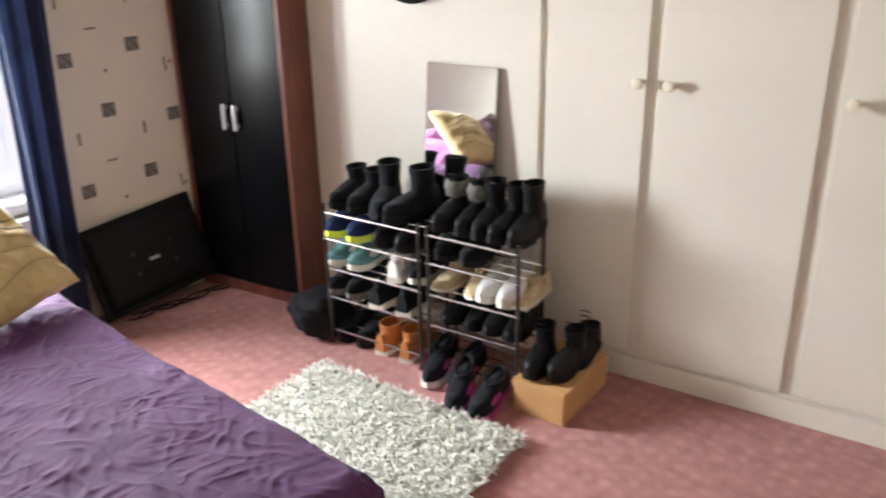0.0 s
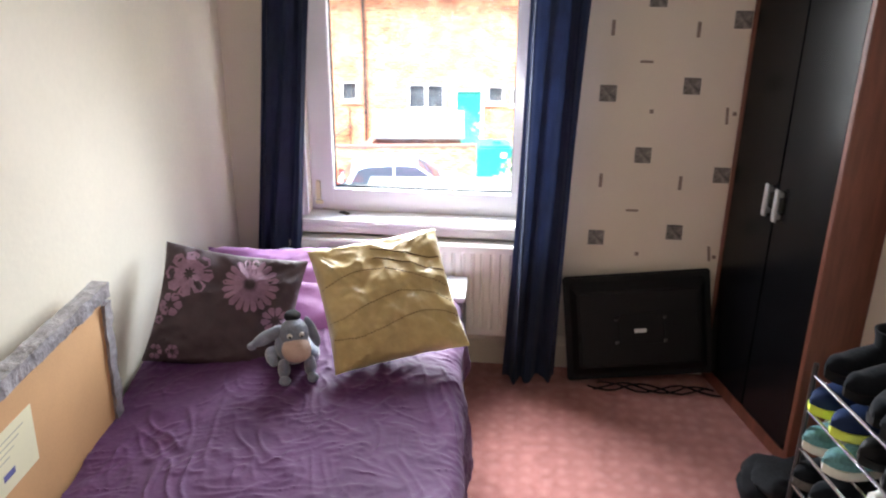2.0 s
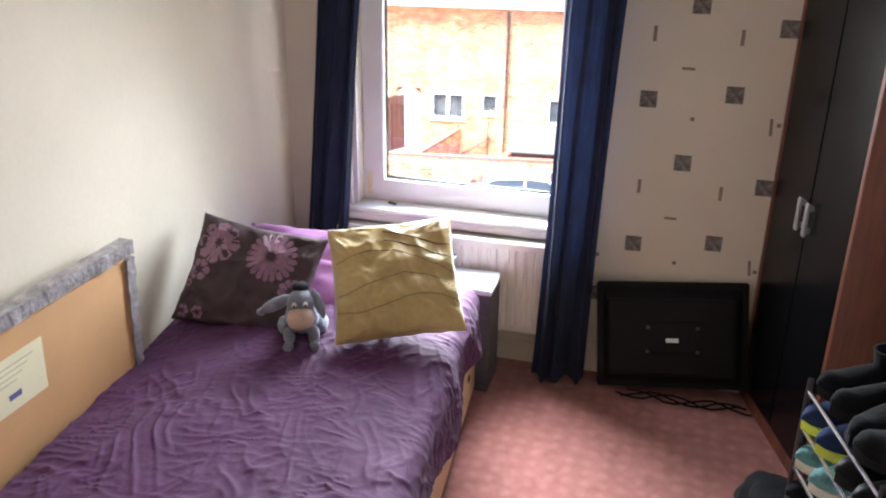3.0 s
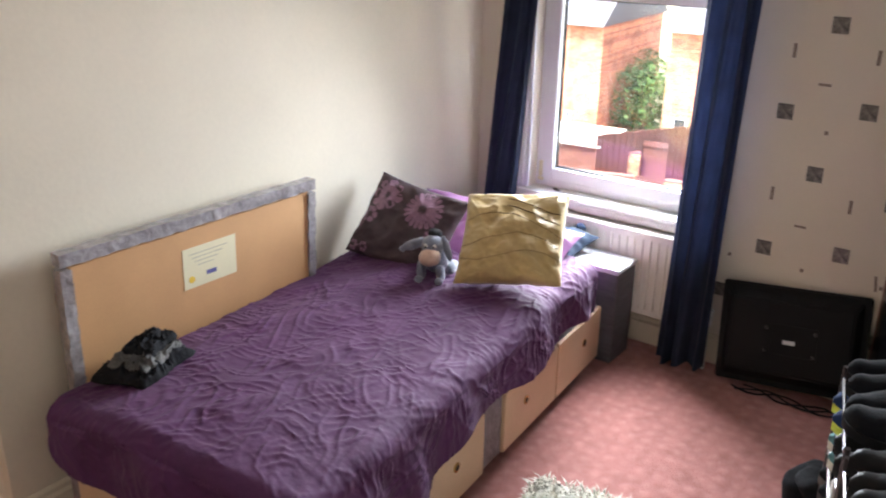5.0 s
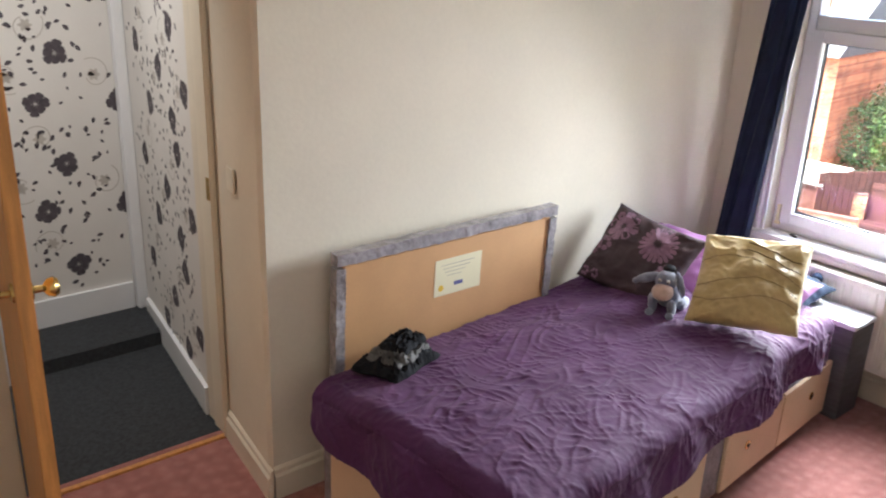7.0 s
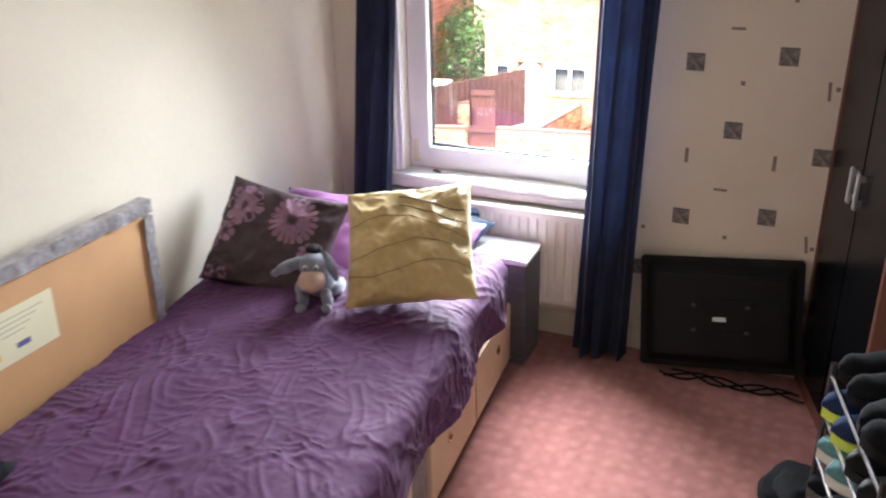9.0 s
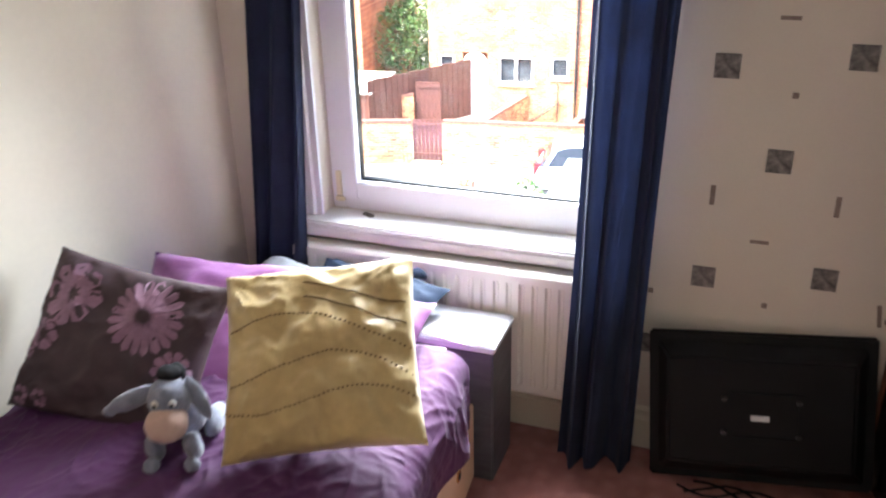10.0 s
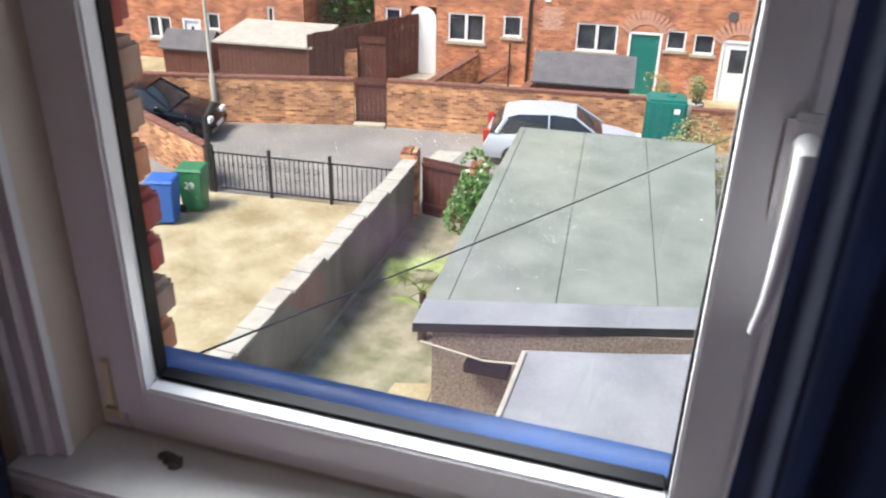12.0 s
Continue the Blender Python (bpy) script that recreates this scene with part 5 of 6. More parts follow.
def gate(name, label, p, q, h, mat, planks=7):
    m, n = frame_at(p, q)
    ob = thing(name, label, "gate", m=m)
    for i in range(planks):
        bm = bmesh.new()
        box(bm, (n * i / planks + 0.004, -0.012, 0.05), (n * (i + 1) / planks - 0.004, 0.012, h), 0.003)
        part("board", bm, mat, ob, smooth=False)
    for z in (0.25, h - 0.2):
        bm = bmesh.new()
        box(bm, (0.0, -0.05, z), (n, -0.013, z + 0.1), 0.004)
        part("rail", bm, mat, ob, smooth=False)
    return ob


gate("garden_gate", "closed dark brown timber gate in the brick garden wall", (-23.53, -7.86), (-23.72, -6.95), 1.42, M_GATE)
m, n = frame_at((-23.35, -7.86), (-23.54, -6.95))
boxes("gate_step", M_STEP, ((0, -0.15, 0), (n, 0.15, 0.1))).matrix_world = m
gate("garden_gate", "weathered dark red-brown gate between brick piers", (-18.2, -4.0), (-18.0, -2.85), 1.45, M_GATE, 8)
for k, (x, y) in enumerate(((-18.25, -4.3), (-17.95, -2.6))):
    w = boxes("gate_pier", M_BRICK2, ((-0.19, -0.19, 0), (0.19, 0.19, 1.5)))
    w.matrix_world = pose(x, y, G, 0, 0, 98)
    bm = bmesh.new()
    for i in range(6):
        a = i * 1.05 + k
        box(bm, (-0.2 + 0.13 * (i % 3), -0.19 + 0.2 * (i // 3), 1.5), (-0.09 + 0.13 * (i % 3), -0.0 + 0.2 * (i // 3), 1.56 + 0.02 * ((i * 5) % 3)), 0.01)
    part("coping", bm, M_BRICK2, w, smooth=False)

# concrete party wall with coping slabs
wall_c = boxes("wall_party", M_RENDER, ((-17.95, -4.32, G), (-13.0, -4.12, -5.72)), ((-13.0, -4.32, G), (-3.0, -4.12, -5.66)))
for i in range(22):
    x1 = -18.0 + i * 0.62
    bm = bmesh.new()
    z = -5.72 if x1 < -13.2 else -5.66
    jit = 0.012 * ((i * 7) % 5 - 2)
    box(bm, (x1, -4.38 + jit, z + 0.001), (x1 + 0.60, -4.03 + jit, z + 0.06), 0.008)
    tagged(part("coping_slab", bm, M_COPE, wall_c, smooth=False))

# iron railings
m, n = frame_at((-17.76, -9.15), (-18.22, -4.45))
rail = thing("railings", "low black iron railings with scrolled panels along the yard", "railings", m=m)
for z in (0.12, 1.02):
    bm = bmesh.new()
    box(bm, (0, -0.015, z), (n, 0.015, z + 0.03), 0.003)
    part("rail", bm, M_IRON, rail, smooth=False)
for i in range(40):
    x = n * (i + 0.5) / 40
    if abs(x - 2.95) < 0.06:
        continue
    bm = bmesh.new()
    box(bm, (x - 0.009, -0.009, 0.1), (x + 0.009, 0.009, 1.06))
    part("bar", bm, M_IRON, rail, smooth=False)
for x in (0.0, 1.45, 2.95, n):
    bm = bmesh.new()
    box(bm, (x - 0.035, -0.035, 0.0), (x + 0.035, 0.035, 1.22), 0.006)
    part("post", bm, M_IRON, rail, smooth=False)
for x in [0.25 + 0.235 * k for k in range(11)]:
    for z, s in ((0.75, 1), (0.45, -1)):
        bm = bmesh.new()
        tube(bm, [(x + 0.09 * (1 - i / 16) * math.cos(i * 0.55) * s, 0.0, z + 0.09 * (1 - i / 16) * math.sin(i * 0.55)) for i in range(14)], 0.008, 5)
        part("scroll", bm, M_IRON, rail)
brick_wall((-20.6, -14.5), (-17.9, -9.35), 1.15)
bm = bmesh.new()
box(bm, (-0.05, -0.05, 0), (0.05, 0.05, 1.9), 0.008)
solid("iron_post", "tall dark iron gate post at the end of the railings", "post", bm, M_IRON, pose(-17.78, -9.25, G), smooth=False)
bm = bmesh.new()
loft(bm, [circle((0, 0, 0), 0.09, 14), circle((0, 0, 1.4), 0.08, 14), circle((0, 0, 1.45), 0.055, 14), circle((0, 0, 6.4), 0.045, 14)])
lampost = solid("street_lamp_post", "slim grey-cream painted steel lamp post by the garden wall", "lamp post", bm, M_POST, pose(-22.2, -11.75, G))


def wheelie_bin(label, mat, m):
    ob = thing("wheelie_bin", label, "wheelie bin", "wheelie bins in the yard", m)
    bm = bmesh.new()
    vs = box(bm, (-0.28, -0.30, 0.06), (0.28, 0.30, 1.02), 0.0)
    for v in vs:
        if v.co.z < 0.5:
            v.co.x *= 0.8
            v.co.y *= 0.78
    bmesh.ops.bevel(bm, geom=bm.edges[:], offset=0.025, segments=2, affect="EDGES")
    part("body", bm, mat, ob)
    bm = bmesh.new()
    vs = box(bm, (-0.30, -0.33, 1.025), (0.30, 0.32, 1.09), 0.0)
    for v in vs:
        if v.co.z > 1.05:
            v.co.x *= 0.86
            v.co.y *= 0.88
    bmesh.ops.bevel(bm, geom=bm.edges[:], offset=0.012, segments=2, affect="EDGES")
    part("lid", bm, mat, ob)
    bm = bmesh.new()
    tube(bm, [(-0.25, -0.35, 1.0), (0.25, -0.35, 1.0)], 0.018)
    part("handle", bm, mat, ob)
    for s in (-1, 1):
        bm = bmesh.new()
        loft(bm, [circle((s * 0.20, -0.24, 0.1), 0.1, 16, "x"), circle((s * 0.26, -0.24, 0.1), 0.1, 16, "x")])
        part("wheel", bm, M_TYRE, ob)
    return ob


wheelie_bin("blue wheelie bin with a closed lid on the concrete yard", M_BINB, pose(-15.95, -9.30, G, 0, 0, 15))
gb = wheelie_bin("green wheelie bin with a white number on its front", M_BING, pose(-16.75, -9.05, G, 0, 0, 12))
cu = bpy.data.curves.new("number", "FONT")
cu.body, cu.size, cu.extrude, cu.align_x = "29", 0.24, 0.002, "CENTER"
num = new("number", cu)
num.data.materials.append(M_WPAINT)
num.parent = gb
num.matrix_basis = pose(0.285, 0.0, 0.62, 90, 0, 90)
tagged(num, "white painted number")


def car(label, m, paint, lights):
    ob = thing("car", label, "car", m=m)
    W, L = 1.68, 4.15
    low = [(-2.05, 0.45, 0.78), (-2.07, 0.70, 0.80), (-1.95, 0.92, 0.80), (-1.2, 0.94, 0.84), (0.0, 0.93, 0.84), (0.75, 0.90, 0.84), (1.4, 0.83, 0.80), (1.95, 0.70, 0.72), (2.08, 0.5, 0.66)]
    bm = bmesh.new()
    rings = []
    for x, zt, hw in low:
        rings.append([(x, -hw + 0.06, 0.25), (x, -hw, 0.45), (x, -hw, zt - 0.12), (x, -hw + 0.08, zt), (x, 0, zt + 0.02), (x, hw - 0.08, zt), (x, hw, zt - 0.12), (x, hw, 0.45), (x, hw - 0.06, 0.25)])
    loft(bm, rings)
    body = part("body", bm, paint, ob)
    bm = bmesh.new()
    secs = [(-1.93, 0.93, 0.93, 0.72), (-1.55, 0.93, 1.33, 0.60), (-1.2, 0.93, 1.43, 0.56), (-0.3, 0.93, 1.47, 0.56), (0.25, 0.92, 1.42, 0.57), (0.98, 0.90, 0.92, 0.70)]
    rings = [[(x, -0.76, zb), (x, -hw, zt), (x, 0, zt + 0.02), (x, hw, zt), (x, 0.76, zb)] for x, zb, zt, hw in secs]
    loft(bm, rings)
    part("windows", bm, M_CGLASS, ob, "dark tinted windows")
    bm = bmesh.new()
    rings = [[(x, -hw - 0.012, zt - 0.012), (x, -hw, zt + 0.014), (x, 0, zt + 0.036), (x, hw, zt + 0.014), (x, hw + 0.012, zt - 0.012)] for x, zt, hw in ((-1.62, 1.30, 0.60), (-1.2, 1.43, 0.57), (-0.3, 1.47, 0.57), (0.28, 1.42, 0.57))]
    loft(bm, rings)
    part("roof", bm, paint, ob)
    for x, zb, zt, a, b in ((0.28, 0.9, 1.42, 0.57, 0.0),):
        for s in (-1, 1):
            bm = bmesh.new()
            tube(bm, [(0.26, s * 0.57, 1.42), (1.0, s * 0.745, 0.93)], 0.03, 6)
            part("pillar", bm, paint, ob)
            bm = bmesh.new()
            tube(bm, [(-0.42, s * 0.575, 1.46), (-0.40, s * 0.765, 0.93)], 0.025, 6)
            part("pillar", bm, M_CGLASS if paint is M_NAVYC else paint, ob)
            bm = bmesh.new()
            tube(bm, [(-1.5, s * 0.60, 1.33), (-1.75, s * 0.755, 0.93)], 0.06, 6)
            part("pillar", bm, paint, ob)
            bm = bmesh.new()
            box(bm, (0.62, s * 0.92 - 0.06, 0.93), (0.78, s * 0.92 + 0.06, 1.05), 0.02)
            part("wing_mirror", bm, paint, ob)
            for xw in (-1.28, 1.30):
                bm = bmesh.new()
                loft(bm, [circle((xw, s * 0.66, 0.31), 0.31, 24, "y"), circle((xw, s * 0.845, 0.31), 0.31, 24, "y")])
                wh = part("wheel", bm, M_TYRE, ob)
                bm = bmesh.new()
                loft(bm, [circle((xw, s * 0.846, 0.31), 0.2, 20, "y"), circle((xw, s * 0.855, 0.31), 0.18, 20, "y")])
                part("hub", bm, M_SILVER, wh)
            bm = bmesh.new()
            box(bm, (-2.09, s * 0.66 - 0.1, 0.62), (-1.93, s * 0.66 + 0.11, 0.98), 0.02)
            part("tail_lamp", bm, M_LAMPR, ob)
            bm = bmesh.new()
            box(bm, (1.90, s * 0.52 - 0.16, 0.56), (2.06, s * 0.52 + 0.16, 0.70), 0.02)
            part("headlamp", bm, M_WPAINT, ob)
    bm = bmesh.new()
    box(bm, (2.085, -0.25, 0.36), (2.10, 0.25, 0.47), 0.002)
    part("number_plate", bm, M_WPAINT, ob, smooth=False)
    return ob


car("parked silver hatchback car beside the brick garden wall", pose(-22.75, -1.55, G, 0, 0, 99), M_SILV, True)
car("parked shiny black car at the side of the lane", pose(-20.85, -13.1, G, 0, 0, 102), M_NAVYC, True)

# ---- garage with a felt roof ----
gar = thing("garage", "long low outbuilding with a worn grey-green felt roof and black edges", "garage", m=pose(-10.55, -1.45, G))
bm = bmesh.new()
pts_b = [(-0.1, 0.12), (-1.05, 3.62), (-8.5, 3.55), (-8.25, -0.25)]
loft(bm, [[(x, y, 0) for x, y in pts_b], [(x, y, 2.06) for x, y in pts_b]])
part("wall", bm, M_PEBBLE, gar, "pebbledashed wall", smooth=False)
roof = [(0.05, -0.12), (-1.15, 3.85), (-8.75, 3.65), (-8.35, -0.5)]
bm = bmesh.new()
loft(bm, [[(x, y, 2.06) for x, y in roof], [(x, y, 2.2) for x, y in roof]])
part("fascia", bm, M_FASCIA, gar, smooth=False)


def lerp2(a, b, f):
    return (a[0] + (b[0] - a[0]) * f, a[1] + (b[1] - a[1]) * f)


cuts, far_cuts = (0.0, 0.085, 0.46, 0.815, 1.0), (0.0, 0.03, 0.34, 0.65, 1.0)
for f0, f1, e0, e1 in zip(cuts, cuts[1:], far_cuts, far_cuts[1:]):
    bm = bmesh.new()
    a0, a1 = lerp2(roof[0], roof[1], f0), lerp2(roof[0], roof[1], f1)
    b0, b1 = lerp2(roof[3], roof[2], e0), lerp2(roof[3], roof[2], e1)
    a0, a1 = lerp2(a0, b0, 0.075), lerp2(a1, b1, 0.075)
    b0, b1 = lerp2(b0, a0, 0.01), lerp2(b1, a1, 0.01)
    d = 0.007
    ring = [(a0[0], a0[1] + d), (a1[0], a1[1] - d), (b1[0], b1[1] - d), (b0[0], b0[1] + d)]
    loft(bm, [[(x, y, 2.201) for x, y in ring], [(x, y, 2.214) for x, y in ring]])
    part("felt_strip", bm, M_FELT, gar, smooth=False)
rs = random.Random(14)
bm = bmesh.new()
for _ in range(16):
    f_, g_, r_ = rs.uniform(0.05, 0.95), rs.uniform(0.1, 0.95), rs.uniform(0.010, 0.024)
    x_, y_ = lerp2(lerp2(roof[0], roof[1], f_), lerp2(roof[3], roof[2], f_), g_)
    loft(bm, [circle((x_, y_, z_), r_ * k_, 7, "z", r_ * k_ * rs.uniform(0.5, 1.2)) for z_, k_ in ((2.2142, 1.0), (2.2175, 0.8))])
part("bird_dropping", bm, M_WPAINT, gar, "white droppings and grit on the felt", "stuff")
bm = bmesh.new()
a0, a1 = roof[0], roof[1]
c0, c1 = lerp2(roof[0], roof[3], 0.074), lerp2(roof[1], roof[2], 0.074)
loft(bm, [[(a0[0], a0[1], 2.19), (a1[0], a1[1], 2.19), (c1[0], c1[1], 2.203), (c0[0], c0[1], 2.203)], [(a0[0], a0[1], 2.205), (a1[0], a1[1], 2.205), (c1[0], c1[1], 2.222), (c0[0], c0[1], 2.222)]])
part("roof_edge", bm, M_FELT2, gar, "shiny dark felt edge", smooth=False)
bm = bmesh.new()
tube(bm, [(0.0, -0.02, 1.9), (0.03, 0.9, 1.8), (0.02, 1.4, 1.85)], 0.015, 6)
part("wire", bm, M_POST, gar)
bm = bmesh.new()
box(bm, (-0.2, 0.62, 1.55), (0.04, 1.25, 1.68), 0.005)
part("vent", bm, M_IRON, gar, "dark slot vent", smooth=False)
ext = thing("flat_roof_extension", "flat grey felt roof of a low extension against the house", "extension", m=pose(0, 0, G))
bm = bmesh.new()
loft(bm, [[(x, y, z) for x, y in ((-3.0, 0.2), (-10.0, 0.15), (-10.35, 1.4), (-11.2, 3.9), (-3.0, 3.9))] for z in (0.0, 2.3)])
part("wall", bm, M_PEBBLE, ext, smooth=False)
bm = bmesh.new()
loft(bm, [[(x, y, z) for x, y in ((-2.8, 0.08), (-10.05, 0.05), (-10.4, 1.3), (-11.3, 4.0), (-2.8, 4.0))] for z in (2.301, 2.41)])
part("roof", bm, M_FELT2, ext, smooth=False)
bm = bmesh.new()
box(bm, (-10.0, 0.06, 2.411), (-2.8, 0.12, 2.45), 0.01)
part("roof_edge", bm, M_COPE, ext, smooth=False)


# ---- houses across the lane ----
HP = (-28.65, -9.24)
HA = math.degrees(math.atan2(12.34, -1.32))
HM = pose(HP[0], HP[1], G, 0, 0, HA)


def house(label, x0, x1, m, openings, depth=7.5, eaves=5.4):
    """A terrace whose front lies on y = 0 of m, from x0 to x1; -y looks back to the yard."""
    ob = thing("house", label, "house", "brick houses across the lane", m)
    bm = bmesh.new()
    cuts_x = sorted({x0, x1, *[o[1] for o in openings], *[o[2] for o in openings]})
    for a, b in zip(cuts_x, cuts_x[1:]):
        col = sorted([(o[3], o[4]) for o in openings if o[1] < (a + b) / 2 < o[2]])
        z = 0.0
        for z0, z1 in col + [(eaves, eaves)]:
            if z0 > z:
                box(bm, (a, 0.0, z), (b, 0.28, z0))
            z = z1
    box(bm, (x0, 0.281, 0), (x1, depth, eaves))
    bmesh.ops.translate(bm, vec=(0, 0, 0), verts=bm.verts)
    part("wall", bm, M_BRICK, ob, smooth=False)
    bm = bmesh.new()
    loft(bm, [[(x, -0.35, eaves), (x, depth + 0.35, eaves), (x, depth / 2, eaves + 2.6)] for x in (x0 - 0.1, x1 + 0.1)])
    part("roof", bm, M_ROOF, ob, smooth=False)
    for kind, a, b, z0, z1, extra in openings:
        if kind == "window":
            bm = bmesh.new()
            fw = 0.06
            for lo, hi in (((a, 0.02, z0), (a + fw, 0.1, z1)), ((b - fw, 0.02, z0), (b, 0.1, z1)), ((a + fw, 0.02, z0), (b - fw, 0.1, z0 + fw)), ((a + fw, 0.02, z1 - fw), (b - fw, 0.1, z1))):
                box(bm, lo, hi)
            if extra:
                box(bm, ((a + b) / 2 - 0.05, 0.02, z0 + fw), ((a + b) / 2 + 0.05, 0.1, z1 - fw))
            w = part("window", bm, M_WPAINT, ob, "white framed window", smooth=False)
            bm = bmesh.new()
            box(bm, (a + 0.02, 0.12, z0 + 0.02), (b - 0.02, 0.14, z1 - 0.02))
            part("pane", bm, M_PGLASS, w, smooth=False)
            bm = bmesh.new()
            box(bm, (a - 0.08, -0.06, z0 - 0.09), (b + 0.08, 0.02, z0 - 0.001), 0.004)
            part("sill", bm, M_STEP, w, smooth=False)
        else:
            white = extra != "green"
            if extra == "arch":
                bm = bmesh.new()
                c, r = (a + b) / 2, (b - a) / 2
                pts = [(a, z0), (b, z0)] + [(c + r * math.cos(k * math.pi / 14), z1 - r + r * math.sin(k * math.pi / 14)) for k in range(15)]
                loft(bm, [[(x, y, z) for x, z in pts] for y in (-0.02, 0.06)])
                part("door", bm, M_WPAINT, ob, "white arched door", smooth=False)
                continue
            bm = bmesh.new()
            for lo, hi in (((a, 0.0, z0), (a + 0.08, 0.1, z1)), ((b - 0.08, 0.0, z0), (b, 0.1, z1)), ((a + 0.08, 0.0, z1 - 0.08), (b - 0.08, 0.1, z1))):
                box(bm, lo, hi)
            part("door_frame", bm, M_WPAINT, ob, smooth=False)
            bm = bmesh.new()
            box(bm, (a + 0.085, 0.05, z0), (b - 0.085, 0.1, z1 - 0.085))
            d = part("door", bm, M_WPAINT if white else M_TANK, ob, "white door" if white else "dark green door", smooth=False)
            if white:
                bm = bmesh.new()
                box(bm, (a + 0.3, 0.04, z0 + 0.95), (b - 0.3, 0.049, z1 - 0.3))
                part("pane", bm, M_PGLASS, d, smooth=False)
    return ob


RIGHT = [("window", 0.365, 0.93, 1.62, 2.33, False), ("door", 1.23, 2.15, 0.18, 2.45, "arch"), ("window", 2.55, 3.79, 1.36, 2.31, True), ("window", 4.42, 5.04, 1.62, 2.33, False),
         ("window", 6.85, 8.19, 1.33, 2.26, True), ("door", 8.55, 9.62, 0.0, 2.08, "green"), ("window", 9.75, 10.37, 1.55, 2.2, False), ("window", 10.62, 11.27, 1.48, 2.14, False), ("door", 11.5, 12.6, 0.0, 2.0, "white"), ("window", 13.4, 14.6, 1.3, 2.2, True)]
house("red brick terraced house with white windows and a white arched door", 0.0, 26.0, HM, RIGHT)
LEFT = [("window", -8.5, -7.6, 0.72, 1.5, True), ("door", -7.15, -6.45, 0.0, 1.5, "white"), ("window", -6.2, -5.72, 1.15, 1.75, False), ("window", -3.9, -3.65, 1.4, 2.1, False)]
house("red brick house with white windows further along the lane", -30.0, -2.55, HM, LEFT, eaves=5.4)
dp = thing("drainpipe", "black drainpipe running down the brick house", "drainpipe", m=HM)
bm = bmesh.new()
tube(bm, [(5.3, -0.06, 0.1), (5.3, -0.06, 5.3)], 0.05, 8)
part("pipe", bm, M_IRON, dp)
for z in (1.2, 3.2):
    bm = bmesh.new()
    box(bm, (5.23, -0.12, z), (5.37, 0.0, z + 0.06))
    part("clip", bm, M_IRON, dp, smooth=False)

M_PALEBR = material("pale_pointed_brick", (0.46, 0.20, 0.13), 0.9, scale=9, bump=0.5, fine=40, color2=(0.70, 0.46, 0.36))


def brick_arch(x, z, r, n, m):
    """A fan of bricks over an opening, each a piece of its own."""
    ob = thing("brick_arch", "pale fan of bricks over a door in the brick house", "brick arch", m=m)
    for row in range(2):
        for k in range(n):
            a = math.radians(28 + 124 * (k + 0.5) / n)
            bm = bmesh.new()
            box(bm, (-0.045, -0.022, 0), (0.045, 0.0, 0.2))
            b = part("brick", bm, M_PALEBR, ob, smooth=False)
            b.matrix_basis = pose(x + (r + 0.22 * row) * math.cos(a), -0.002, z + (r + 0.22 * row) * math.sin(a), 0, 90 - math.degrees(a), 0)
    return ob


brick_arch(9.08, 1.72, 0.62, 13, HM)
brick_arch(12.05, 1.55, 0.66, 13, HM)
for x0_, x1_, z0_, z1_ in ((5.62, 6.4, 1.95, 2.75), (10.5, 11.3, 0.2, 0.6), (0.1, 0.5, 0.5, 0.9)):
    bm = bmesh.new()
    for i in range(int((z1_ - z0_) / 0.077)):
        for k in range(int((x1_ - x0_) / 0.235)):
            a_ = x0_ + k * 0.235 + (0.11 if i % 2 else 0)
            box(bm, (a_, -0.006, z0_ + i * 0.077), (a_ + 0.22, -0.001, z0_ + i * 0.077 + 0.064))
    tagged(solid("brick_patch", "rebuilt patch of pale bricks in the red brick house wall", "brick patch", bm, M_PALEBR, HM, smooth=False), kind="stuff")
for (xa, za), (xb, zb) in (((3.15, 0.1), (3.6, 1.15)), ((3.6, 0.1), (4.75, 0.75))):
    bm = bmesh.new()
    tube(bm, [(xa, -0.5, za - 0.1), (xb, -0.06, zb)], 0.05, 4)
    solid("plank", "weathered brown plank leaning on the brick house wall", "plank", bm, M_FENCE, HM, "planks leaning on the house", smooth=False)
bm = bmesh.new()
tube(bm, [(4.85, -1.4, 0.0), (4.85, -1.4, 1.75)], 0.03, 6)
solid("clothes_post", "thin dark iron clothes post behind the brick garden wall", "post", bm, M_IRON, HM)
bm = bmesh.new()
loft(bm, [circle((11.7, -0.001, 2.75), 0.17, 16, "y"), circle((11.7, -0.05, 2.75), 0.15, 16, "y")])
solid("wall_vent", "round grey vent cover on the red brick house", "vent", bm, M_ROOF, HM)
bm = bmesh.new()
box(bm, (5.75, -0.04, 2.85), (5.95, -0.001, 3.05), 0.01)
solid("wall_vent", "small white square vent cover on the red brick house", "vent", bm, M_WPAINT, HM)
steps = boxes("doorstep", M_STEP, ((1.05, -0.75, 0), (2.3, 0.0, 0.17)))
steps.matrix_world = HM

